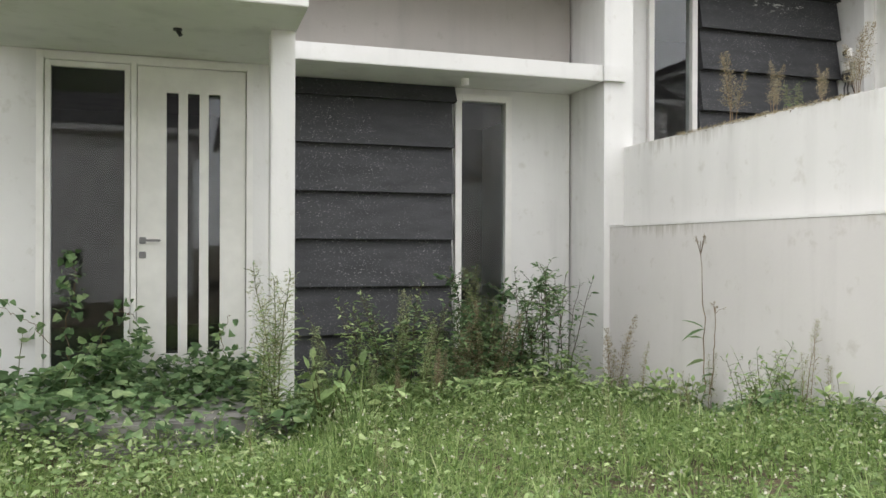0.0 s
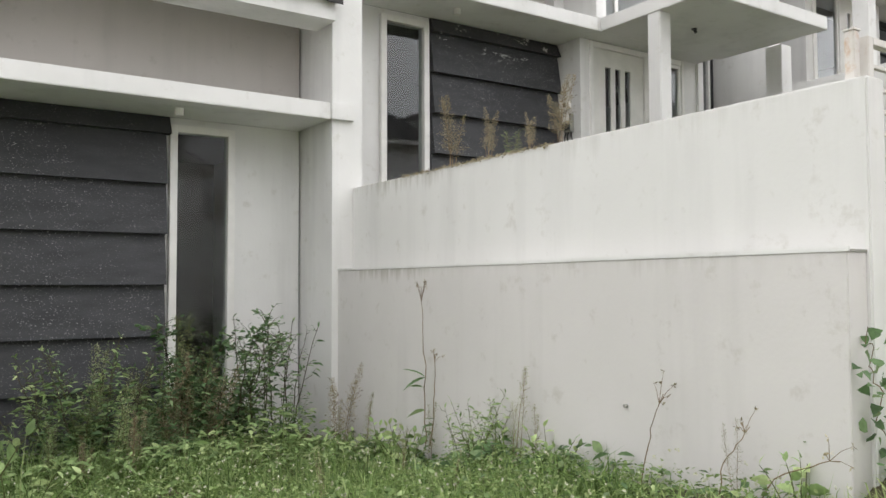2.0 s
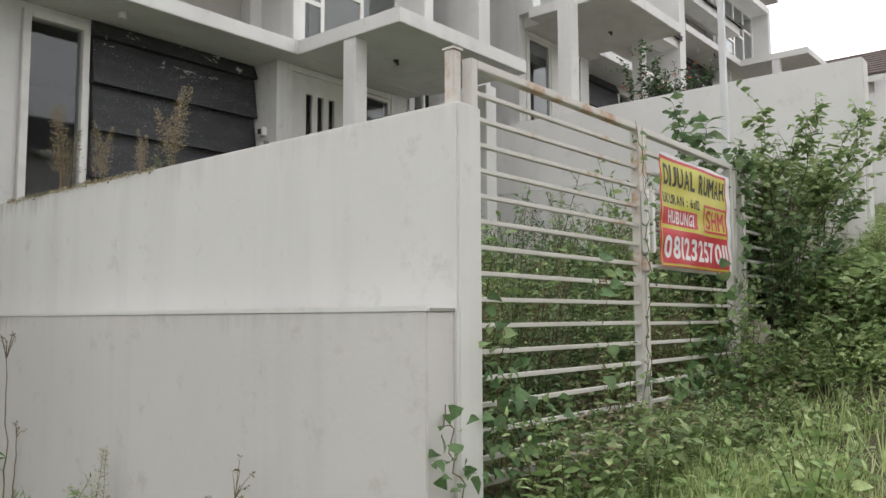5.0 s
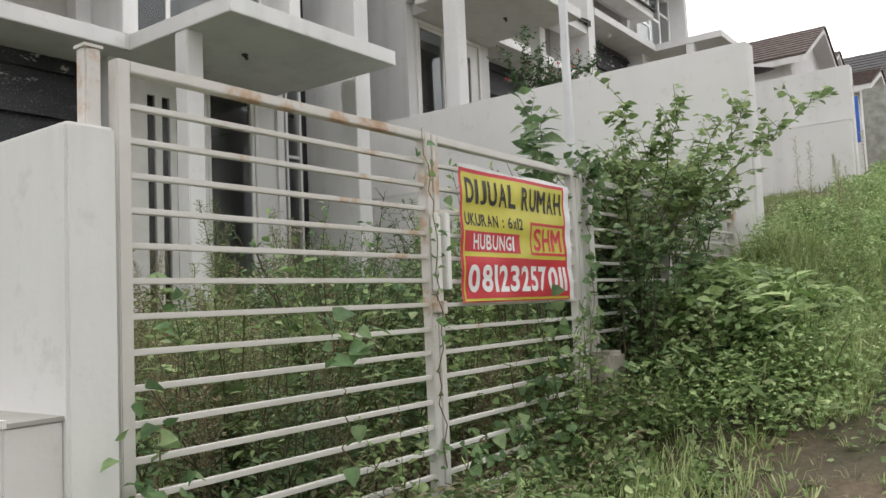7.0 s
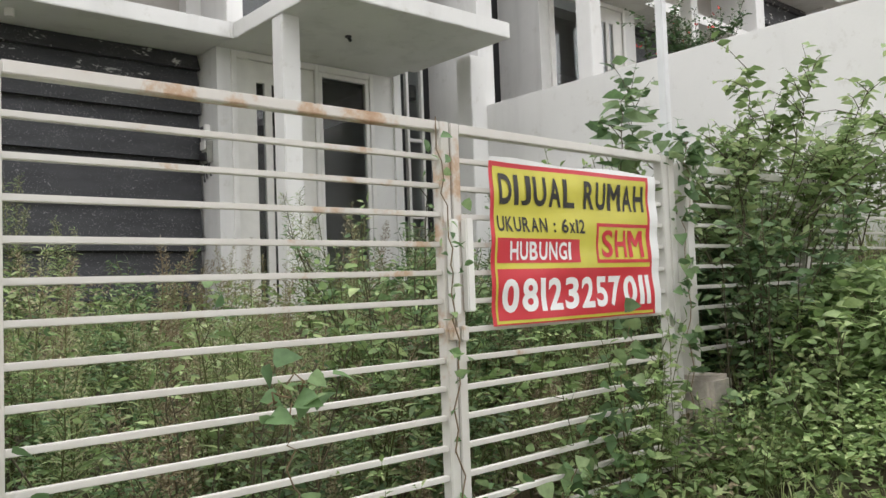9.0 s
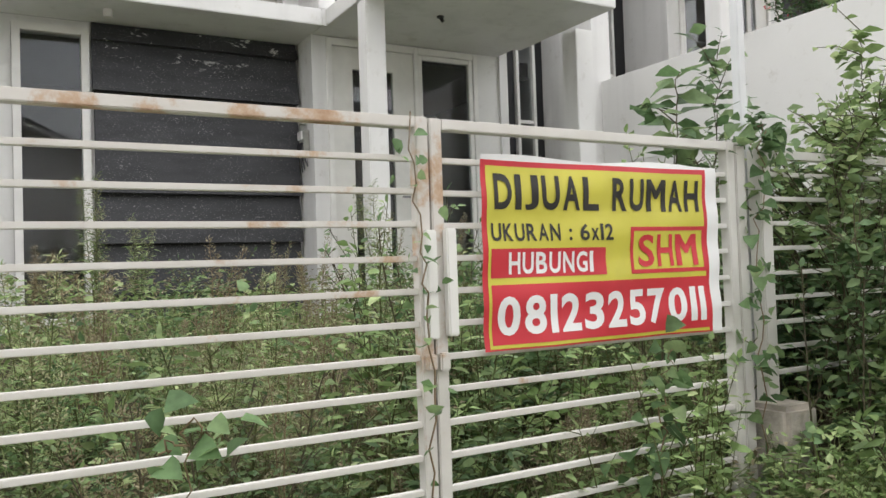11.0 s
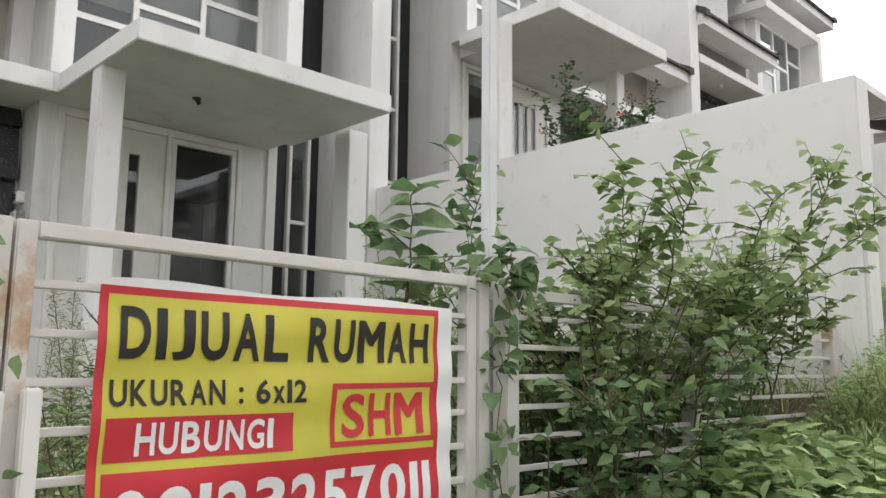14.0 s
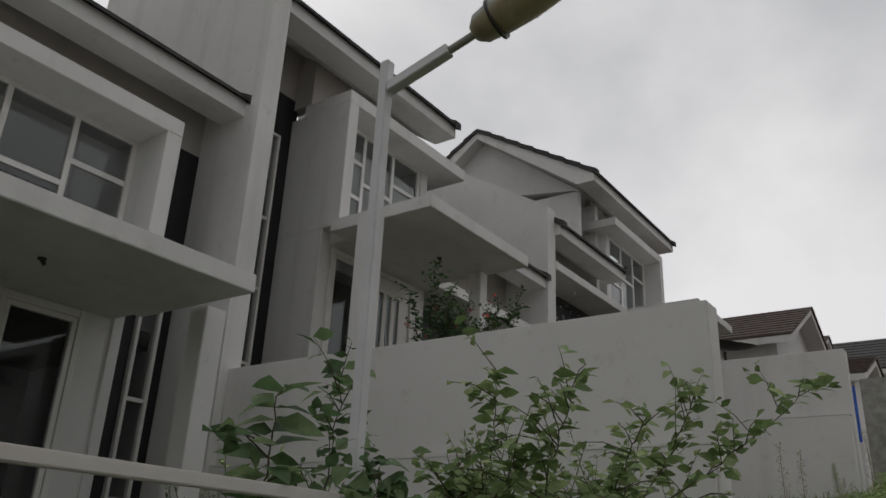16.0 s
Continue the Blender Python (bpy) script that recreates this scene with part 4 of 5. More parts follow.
RNG = np.random.default_rng(7)


def place(proto, spots, first=True):
    """Sets the plant at the first spot and copies at the others: (x, y, scale)."""
    for i, (x, y, k) in enumerate(spots):
        m = Matrix.LocRotScale((x, y, float(ground_z(x, y)) - 0.02), Euler((RNG.normal(0, 0.05), RNG.normal(0, 0.05), RNG.uniform(0, 6.28))), (k, k, k * RNG.uniform(0.92, 1.08)))
        if i == 0:
            last = (proto, m)
        else:
            copy_thing(proto, m)
    proto.matrix_basis = last[1]


def scatter(n, x0, x1, y0, y1, k0, k1, test=None):
    out = []
    while len(out) < n:
        x, y = RNG.uniform(x0, x1), RNG.uniform(y0, y1)
        if test is None or test(x, y):
            out.append((x, y, RNG.uniform(k0, k1)))
    return out


def split(spots, n):
    return [spots[i::n] for i in range(n)]


# grass
def grass(label, n, x0, x1, y0, y1, l0, l1, density=None, width=0.006, material=None, clump=9, bend=1.0):
    """Fine blades that radiate from small tufts and bow over to their tips."""
    rng = RNG
    m = n // clump
    cx, cy = rng.uniform(x0, x1, m), rng.uniform(y0, y1, m)
    patch = 0.5 + 0.5 * np.sin(3.1 * cx + 1.3 * np.sin(2.2 * cy)) * np.cos(2.7 * cy + 0.9 * np.sin(3 * cx))
    keep = rng.random(m) < 0.45 + 0.55 * patch
    if density is not None:
        keep &= rng.random(m) < density(cx, cy)
    cx, cy, patch = cx[keep], cy[keep], patch[keep]
    m = len(cx)
    size = rng.uniform(l0, l1, m) * (0.6 + 0.6 * patch)
    cx, cy, size = (np.repeat(a, clump) for a in (cx, cy, size))
    n = m * clump
    az = rng.uniform(0, 6.28, n)
    d = np.stack([np.cos(az), np.sin(az), np.zeros(n)], 1)
    r = 0.035 * rng.random(n)
    x, y = np.clip(cx + d[:, 0] * r, x0, x1), np.clip(cy + d[:, 1] * r, y0, y1)
    base = np.stack([x, y, ground_z(x, y) - 0.01], 1)
    ln = size * rng.uniform(0.5, 1.15, n)
    lean = np.clip(rng.normal(0.75, 0.3, n) * bend, 0.1, 1.25)
    twist = rng.normal(0, 0.5, n)
    s = np.stack([-np.sin(az + twist), np.cos(az + twist), np.zeros(n)], 1)
    w = (width * rng.uniform(0.5, 1.3, n))[:, None]
    upv = np.array([0, 0, 1.0])
    mid = base + upv * (ln * (0.55 - 0.12 * lean))[:, None] + d * (ln * 0.3 * lean)[:, None]
    tip = base + upv * (ln * (0.95 - 0.6 * lean))[:, None] + d * (ln * 0.78 * lean)[:, None]
    V = np.stack([base - s * w, base + s * w, mid - s * w * 0.8, mid + s * w * 0.8, tip], 1).reshape(-1, 3)
    T = (np.array([(0, 1, 3), (0, 3, 2), (2, 3, 4)])[None] + (np.arange(n) * 5)[:, None, None]).reshape(-1, 3)
    return tagged(new("grass", fast_mesh("grass", V, T, material or L_GRASS)), label, "grass", kind="stuff")


def open_path(x, y):
    trodden = np.clip(np.minimum((x - 4.75) / 0.5, (7.0 - x) / 0.3), 0, 1) * np.clip((2.2 - y) / 0.25, 0, 1)
    return np.where(x > 4.2, np.clip((y - 0.75) / 0.7, 0.1, 1.0), np.clip((y + 0.6) / 1.2, 0.35, 1.0)) * (1 - 0.85 * trodden)


grass("lush uncut green grass in the front yard", 130000, -4.0, 3.6, 0.8, 6.4, 0.1, 0.24, None, 0.0027)
grass("coarse bright tufts in the lawn", 15000, -4.0, 3.5, 0.9, 5.6, 0.22, 0.4, None, 0.004, L_GRASS, 15, 0.9)
grass("broad bright blades at the front of the lawn", 9000, -3.5, 3.3, 0.9, 3.0, 0.16, 0.32, None, 0.0055, L_BRIGHT, 7, 1.1)
grass("long arching grass by the cladding", 2600, 0.75, 2.9, 5.0, 6.5, 0.3, 0.6, None, 0.0035, L_GRASS, 14)
grass("long grass and weeds behind the gate", 14000, 3.95, 9.35, 2.3, 6.2, 0.2, 0.45, None, 0.0035, L_BANK, 8)
grass("tall grass on the bank beside the track", 108000, 3.3, 16.5, 1.0, 2.1, 0.1, 0.3, open_path, 0.0032, L_BANK)
grass("tall leaning grass along the fence foot", 9000, 6.95, 9.2, 1.1, 1.95, 0.25, 0.5, None, 0.004, L_BANK, 9)
grass("short patchy grass on the track", 30000, 3.2, 14, -0.8, 1.2, 0.04, 0.11, lambda x, y: 0.25 + 0.6 * (np.sin(2.1 * x + y) * np.cos(1.7 * y - x) > 0.1), 0.0028, L_GRASS)
grass("pale long grass blades in the front yard", 7000, -4.0, 3.6, 0.9, 6.3, 0.2, 0.36, None, 0.0028, L_BANK, 7, 1.15)
grass("dry straw standing behind the gate", 3500, 3.95, 9.3, 2.3, 5.2, 0.25, 0.45, None, 0.003, L_DRY, 9, 0.8)
grass("long grass on the next plot", 24000, 9.75, 15.05, 2.0, 6.2, 0.1, 0.24, None, 0.004, L_BANK)
grass("dry straw over the bare track", 9000, 3.6, 14, -1.2, 1.3, 0.06, 0.16, None, 0.0025, L_DRY, 9, 1.4)
grass("short grass at the street edge", 40000, -4.5, 3.2, -1.6, 0.95, 0.06, 0.18, open_path, 0.003)


# flowers of the lawn: tiny pale heads
n = 2600
fx, fy = RNG.uniform(-3.5, 3.5, n), RNG.uniform(0.9, 5.6, n)
fp = np.stack([fx, fy, ground_z(fx, fy) + RNG.uniform(0.12, 0.25, n)], 1)
fv, ft = leaf_arrays(np.repeat(fp, 3, 0), RNG.normal(0, 1, (3 * n, 3)), np.repeat(RNG.uniform(0.009, 0.015, n), 3), tiny_shape(1.0), RNG, 1.5)
tagged(new("lawn_flowers", fast_mesh("lawn_flowers", fv, ft, PETAL)), "tiny pale flower heads over the grass", "flowers", kind="stuff")


def ground_leaves(label, n, x0, x1, y0, y1, h, size, shape, material, test=None):
    x, y = RNG.uniform(x0, x1, n), RNG.uniform(y0, y1, n)
    if test is not None:
        k = RNG.random(n) < test(x, y)
        x, y = x[k], y[k]
    m = len(x)
    hump = 0.35 + 0.65 * (0.5 + 0.5 * np.sin(2.3 * x + 0.7) * np.cos(1.9 * y)) 
    p = np.stack([x, y, ground_z(x, y) + h * hump * RNG.random(m) ** 0.7], 1)
    az = RNG.uniform(0, 6.28, m)
    a = np.stack([np.cos(az), np.sin(az), RNG.normal(0.15, 0.35, m)], 1)
    v, f = leaf_arrays(p, a, size * RNG.uniform(0.5, 1.25, m), shape, RNG, 0.45)
    return tagged(new("ground_cover", fast_mesh("ground_cover", v, f, material)), label, "ground cover", kind="stuff")


ground_leaves("heart-leaved creeper over the terrace", 8500, -3.2, 0.85, 5.1, 6.7, 0.46, 0.072, HEART, L_BROAD, lambda x, y: np.where((((x + 0.5) / 0.36) ** 2 + ((y - 5.7) / 0.2) ** 2 < 1) | (((x + 0.1) / 0.3) ** 2 + ((y - 5.25) / 0.15) ** 2 < 1), 0.22, np.clip(1.3 - 0.6 * np.abs(y - 6.1) - 0.2 * (x > -0.9), 0.3, 1)))
ground_leaves("bright weeds in front of the terrace", 3200, -3.4, 0.6, 4.2, 5.3, 0.3, 0.05, OVATE_S, L_BRIGHT)
ground_leaves("mound of creeper against the sidelight", 900, -0.98, -0.15, 6.1, 6.7, 0.85, 0.075, HEART, L_BROAD)
ground_leaves("low broad-leaved weeds along the rendered wall", 1000, 2.6, 3.58, 1.2, 6.4, 0.2, 0.05, OVATE_S, L_BROAD, lambda x, y: np.clip((x - 2.6), 0, 1))
ground_leaves("small weeds in the lawn", 60000, -3.6, 3.55, 0.9, 6.3, 0.2, 0.03, OVATE_T, L_GRASS)
ground_leaves("broad-leaved weeds in the lawn", 5000, -3.6, 3.5, 1.0, 5.8, 0.2, 0.045, OVATE_S, L_BRIGHT)
ground_leaves("tangled weeds behind the gate", 9000, 3.95, 9.3, 2.3, 6.3, 0.5, 0.062, OVATE_S, L_BRIGHT)
ground_leaves("dry undergrowth behind the gate", 9000, 3.95, 9.3, 2.5, 6.3, 0.55, 0.036, LANCE_T, L_DRY)
ground_leaves("weeds on the bank", 52000, 6.4, 16, 0.4, 2.1, 0.36, 0.038, OVATE_T, L_BRIGHT, lambda x, y: np.clip((y - 0.75) * 1.5, 0.05, 1))
ground_leaves("creeping weeds along the track", 4500, 3.8, 9, -0.7, 1.9, 0.12, 0.05, HEART, L_BRIGHT, lambda x, y: np.clip((y - 0.1) * 0.6, 0.1, 1) * np.where((x > 4.9) & (x < 6.9), 0.5, 1.0))
ground_leaves("weeds against the gate foot", 1900, 3.95, 6.55, 1.75, 2.2, 0.36, 0.055, OVATE_S, L_BRIGHT)
ground_leaves("dry leaves and stems at the gate foot", 1500, 3.95, 6.55, 1.8, 2.5, 0.4, 0.045, LANCE_T, L_DRY)
ground_leaves("bright broad weeds at the fence foot", 1300, 6.92, 8.1, 1.5, 2.12, 0.55, 0.085, OVATE, L_BRIGHT)
ground_leaves("long-leaved weeds at the fence foot", 1100, 6.92, 8.3, 1.3, 2.05, 0.5, 0.13, LANCE, L_BRIGHT)
ground_leaves("leafy weeds before the cladding", 2200, 0.85, 3.3, 5.4, 6.6, 0.36, 0.08, LANCE, L_BRIGHT)
ground_leaves("broad leaves at the foot of the rendered wall", 200, 3.25, 3.58, 3.3, 5.8, 0.22, 0.09, OVATE, L_BROAD)
ground_leaves("long leaves at the foot of the rendered wall", 70, 3.3, 3.55, 4.1, 4.6, 0.3, 0.13, LANCE, L_BROAD)
mossy = RNG.uniform(4.0, 5.7, 1500)
mp = np.stack([3.735 + RNG.exponential(0.02, 1500), mossy, 2.2 + RNG.uniform(-0.012, 0.012, 1500)], 1)
mv, mt = leaf_arrays(mp, RNG.normal(0, 1, (1500, 3)), RNG.uniform(0.006, 0.017, 1500), tiny_shape(0.7), RNG, 1.5)
tagged(new("moss", fast_mesh("moss", mv, mt, L_DRY)), "brown moss along the top of the wall", "moss", kind="stuff")

# plant kinds
tall_variants, bushy_variants, dry_variants, heart_variants, sapling_variants, stalk_variants, green_variants, bank_variants = [], [], [], [], [], [], [], []
for i in range(3):
    rng = np.random.default_rng(20 + i)
    g = grow(rng, 3, 1.0, 0.05, 0.16, 0.075, 0.016, 0.09, 0.6, 0.1, 0.004)
    tall_variants.append(plant("tall_weed", "tall feathery green weed with a pale flower head", "weed", g, NARROW_S, L_BRIGHT, STEM, rng, "yard weeds", 0.7, seed_head(g[0], rng, 0.4, 300, 0.1, 0.015, L_PALE)))
    g = grow(rng, 6, 0.8, 0.1, 0.45, 0.085, 0.028, 0.22, 0.35, 0.12, 0.004, fill=1.3)
    bushy_variants.append(plant("bushy_weed", "bushy green weed with pointed leaves", "weed", g, LANCE_S, L_BROAD, STEM, rng, "yard weeds"))
    g = grow(rng, 6, 0.42, 0.12, 0.7, 0.07, 0.026, 0.12, 0.35, 0.08, 0.003)
    bank_variants.append(plant("bank_weed", "low bright green weed with pointed leaves", "weed", g, LANCE_S, L_BRIGHT, STEM, rng, "bank weeds"))
    g = grow(rng, 4, 0.7, 0.06, 0.2, 0.035, 0.03, 0.1, 0.5, 0.2, 0.003)
    dry_variants.append(plant("dry_weed", "dry brown weed gone to seed", "weed", g, LANCE_T, L_DRY, STEM_DRY, rng, "dry weeds", 0.7, seed_head(g[0], rng, 0.2, 320, 0.09, 0.018, L_DRY)))
    g = grow(rng, 4, 0.55, 0.06, 0.7, 0.1, 0.075, 0.0, 0.2, 0.1, 0.004)
    heart_variants.append(plant("creeper", "green creeper with heart-shaped leaves", "creeper", g, HEART, L_BROAD, STEM, rng, "creepers"))
    g = grow(rng, 4, 1.1, 0.06, 0.3, 0.085, 0.04, 0.14, 0.5, 0.25, 0.004)
    sapling_variants.append(plant("sapling", "thin sapling with bright broad leaves", "sapling", g, OVATE, L_BRIGHT, STEM, rng, "saplings"))
    g = grow(rng, 2, 0.8, 0.04, 0.12, 0.04, 0.035, 0.06, 0.7, 0.15, 0.0028)
    stalk_variants.append(plant("seed_stalk", "thin pale seed stalk beside the wall", "weed", g, NARROW_S, L_PALE, STEM_DRY, rng, "seed stalks", 0.7, seed_head(g[0], rng, 0.3, 260, 0.065, 0.013, L_PALE)))
    g = grow(rng, 6, 0.3, 0.08, 0.6, 0.1, 0.045, 0.0, 0.45, 0.05, 0.004)
    green_variants.append(plant("leafy_weed", "low weed with broad bright leaves", "weed", g, OVATE, L_BRIGHT, STEM, rng, "low weeds"))


def place_all(variants, spots):
    for p, sp in zip(variants, split(spots, len(variants))):
        place(p, sp)


# front yard of the first house, then the plot behind the gate, then the bank
place_all(tall_variants, [(0.665, 5.42, 1.5), (0.58, 5.36, 1.1), (2.36, 6.5, 1.2), (2.55, 6.6, 1.05), (1.65, 6.35, 1.0), (1.05, 6.2, 0.75), (2.08, 6.5, 0.9), (1.75, 6.0, 0.7), (1.35, 5.8, 0.55)] + scatter(16, 4.6, 9.2, 2.9, 5.6, 0.7, 1.15) + scatter(9, 4.1, 5.2, 2.6, 3.8, 0.75, 1.2) + scatter(8, 9.6, 15, 0.6, 2.0, 0.5, 0.8))
place_all(bushy_variants, [(1.45, 6.35, 0.75), (1.7, 6.4, 1.05), (1.95, 6.3, 0.85), (2.2, 6.35, 0.95), (2.45, 6.4, 1.0), (2.65, 6.35, 0.8), (2.85, 6.3, 0.6), (1.15, 6.1, 0.55), (0.95, 5.6, 0.5), (2.0, 6.0, 0.6), (3.1, 6.3, 0.55)]
    + scatter(12, 4.05, 5.2, 2.5, 4.6, 0.5, 0.85) + scatter(26, 5.2, 9.3, 2.6, 5.6, 0.7, 1.1))
place_all(bank_variants, scatter(20, 6.7, 8.8, 1.2, 2.0, 0.7, 1.2) + scatter(34, 8.6, 14, 0.9, 2.0, 0.6, 1.1) + [(3.42, 4.45, 1.1), (3.4, 4.3, 1.2), (3.44, 4.15, 0.9)] + scatter(10, 4.0, 6.7, 1.8, 2.15, 0.7, 1.1) + scatter(18, 4.05, 6.9, 2.3, 3.4, 1.1, 1.9))
place_all(dry_variants, [(2.3, 6.3, 1.15), (2.45, 6.25, 1.0), (3.4, 6.05, 1.0), (2.15, 6.2, 0.9), (1.85, 5.9, 0.7), (1.55, 5.8, 0.6)] + scatter(12, 4.05, 6.6, 2.4, 3.5, 0.7, 1.1) + scatter(20, 4.1, 9.2, 2.8, 5.6, 0.7, 1.2))
place_all(heart_variants, [(-1.0, 6.3, 1.5), (-0.75, 6.2, 1.3), (-0.55, 6.25, 1.2), (-1.5, 6.2, 1.3), (-0.15, 6.3, 0.95), (0.2, 6.25, 0.95), (-1.9, 6.0, 1.2), (0.4, 6.35, 1.0), (-2.3, 5.9, 1.1), (-1.25, 5.9, 1.0), (0.05, 6.1, 0.8)]
    + scatter(8, 4.0, 6.6, 1.9, 2.15, 0.5, 0.75) + scatter(14, 4.2, 9.2, 2.4, 4.5, 0.8, 1.3))
place_all(stalk_variants, [(3.45, 5.75, 0.8), (3.5, 4.96, 0.65), (3.5, 4.05, 0.85), (3.5, 3.86, 0.65), (3.52, 4.1, 0.6), (3.53, 2.62, 0.5), (3.4, 6.1, 0.7)] + scatter(16, -2.5, 3.2, 1.6, 5.8, 0.3, 0.5) + scatter(14, 9.5, 15.5, 1.0, 2.2, 0.6, 1.1) + scatter(12, 4.2, 8.5, 2.5, 4.6, 0.9, 1.4))
place_all(green_variants, [(3.42, 5.46, 1.0), (3.42, 5.2, 1.1), (3.45, 5.05, 1.0), (3.36, 5.5, 0.9), (3.44, 3.7, 1.05), (3.4, 3.55, 0.8), (3.46, 3.1, 0.6), (3.3, 5.8, 0.8), (0.98, 5.45, 1.7), (1.1, 5.2, 1.3), (2.9, 5.9, 0.8), (-0.1, 4.7, 0.8), (3.5, 2.3, 0.9)]
    + scatter(26, 3.9, 7.0, 1.3, 2.1, 0.4, 0.85) + scatter(24, 6.8, 13, 0.5, 2.0, 0.5, 1.0) + scatter(14, -3, 3, 1.5, 5, 0.4, 0.8))
place_all(sapling_variants, [(6.1, 2.7, 0.95), (6.55, 2.75, 1.1), (5.95, 3.0, 1.0), (7.1, 3.1, 1.1), (4.95, 2.14, 0.6), (6.1, 2.1, 0.8), (6.25, 2.08, 0.75), (7.3, 2.9, 1.2), (5.6, 3.3, 1.1)] + scatter(7, 6.9, 9.2, 2.5, 3.6, 1.0, 1.3))


# big shrub grown through the fence
def shrub(name, label, centre, stems, height, lean, leaf_len, gap, branch, shape, material, seed, squash=(1, 1, 1), extra=()):
    rng = np.random.default_rng(seed)
    lines, P, A, L = grow(rng, stems, height, 0.35, lean, leaf_len, gap, branch, 0.35, 0.1, 0.0055, 0.35, 0.1, 1.25)
    lines = [(np.asarray(p) * squash, a, b) for p, a, b in lines]
    P = P * squash
    for pts, size in extra:
        pts = np.asarray(pts, float) - centre
        k = 28
        f = np.linspace(0, len(pts) - 1, k)
        pts = np.stack([np.interp(f, np.arange(len(pts)), pts[:, c]) for c in range(3)], 1) + np.cumsum(rng.normal(0, 0.006, (k, 3)), 0)
        lines.append((pts, 0.0055, 0.002))
        nP, nA, nL = [], [], []
        for i in range(4, k):
            a = rng.uniform(0, 6.28)
            for q in (0, np.pi):
                nP.append(pts[i])
                nA.append((np.cos(a + q), np.sin(a + q), rng.normal(0.2, 0.35)))
                nL.append(size * rng.uniform(0.55, 1.1))
            if i > 7 and rng.random() < 0.6:
                e = pts[i] + unit(np.array([rng.normal(), rng.normal() * 0.6, rng.uniform(0, 1.2)])) * rng.uniform(0.1, 0.26)
                lines.append((np.stack([pts[i], (pts[i] + e) / 2 + [0, 0, 0.02], e]), 0.003, 0.0012))
                for w in np.linspace(0.35, 1.0, 5):
                    b = rng.uniform(0, 6.28)
                    nP.append(pts[i] + (e - pts[i]) * w)
                    nA.append((np.cos(b), np.sin(b), rng.normal(0.2, 0.35)))
                    nL.append(size * rng.uniform(0.45, 0.95))
        P, A, L = np.vstack([P, nP]), np.vstack([A, nA]), np.append(L, nL)
    t = plant(name, label, "shrub", (lines, P, A, L), shape, material, TWIG, rng)
    t.location = centre
    return t


def shoots(seed, n, x0, x1, y0, z0, rise, reach):
    """Arching shoots that start along a line and bow outwards."""
    rnd = random.Random(seed)
    out = []
    for i in range(n):
        x, y = x0 + (x1 - x0) * (i + rnd.random()) / n, y0 + rnd.uniform(-0.15, 0.15)
        h, dx, dy = rise * rnd.uniform(0.6, 1.0), reach * rnd.uniform(-0.7, 1.0), rnd.uniform(-0.35, 0.2)
        out.append(([(x, y, z0), (x + dx * 0.25, y + dy * 0.3, z0 + h * 0.6), (x + dx * 0.6, y + dy * 0.7, z0 + h * 0.92), (x + dx, y + dy, z0 + h)], 0.07))
    return out


C1 = np.array((7.35, 2.58, 1.2))
shrub("shrub", "dense dark shrub grown up behind the bar fence", C1, 24, 1.2, 0.4, 0.09, 0.042, 0.26, OVATE_S, L_DARK, 3, (1.25, 0.35, 1.0))
shrub("shrub", "arching bright shrub over the top of the fence", np.array((7.38, 2.3, 1.9)), 34, 0.62, 0.95, 0.085, 0.034, 0.18, OVATE_S, L_BRIGHT, 4, (1.3, 0.5, 0.9),
    shoots(41, 20, 6.95, 8.6, 2.25, 2.0, 0.6, 0.4) + [([(7.5, 2.1, 2.15), (7.95, 1.88, 2.5), (8.4, 1.7, 2.8), (8.95, 1.52, 3.15)], 0.1), ([(7.25, 2.15, 2.1), (7.28, 2.0, 2.5), (7.34, 1.94, 2.85)], 0.08), ([(7.4, 2.35, 2.1), (7.46, 2.38, 2.6), (7.5, 2.4, 2.94)], 0.08),
    ([(7.6, 2.15, 2.1), (7.75, 1.95, 2.5), (7.72, 1.83, 2.75)], 0.08), ([(7.8, 2.1, 2.2), (8.1, 1.9, 2.6), (8.35, 1.8, 2.95)], 0.09)])
shrub("shrub", "thick green shrub inside the fence corner", np.array((7.75, 2.75, 1.4)), 22, 1.25, 0.5, 0.09, 0.042, 0.26, OVATE_S, L_BROAD, 31, (1.3, 0.4, 1.0))
shrub("shrub", "leafy green shrub pushing out between the fence bars", np.array((6.95, 2.12, 1.1)), 8, 1.2, 0.2, 0.08, 0.04, 0.15, OVATE_S, L_BROAD, 16, (0.8, 0.5, 1.0), shoots(42, 6, 6.85, 7.25, 2.12, 1.2, 1.15, 0.15))
shrub("shrub", "bright leafy bush in front of the fence", np.array((7.3, 1.85, 1.1)), 18, 0.66, 0.6, 0.1, 0.036, 0.18, OVATE_S, L_BRIGHT, 17, (1.2, 0.6, 1.0), shoots(43, 20, 6.85, 8.1, 1.75, 1.1, 0.5, 0.3))
shrub("shrub", "tangled green shrub low against the fence bars", np.array((7.85, 2.42, 1.5)), 20, 0.75, 0.7, 0.07, 0.034, 0.2, OVATE_S, L_BROAD, 61, (1.3, 0.4, 1.0))
shrub("shrub", "loose green shrub behind the fence end", np.array((8.5, 2.6, 1.7)), 12, 0.8, 0.5, 0.07, 0.035, 0.2, OVATE_S, L_BROAD, 5, (1.2, 0.5, 1.0))
shrub("shrub", "low dark shrub at the foot of the fence", np.array((6.9, 1.75, 1.0)), 18, 0.5, 0.8, 0.13, 0.042, 0.2, LANCE_S, L_BRIGHT, 6)
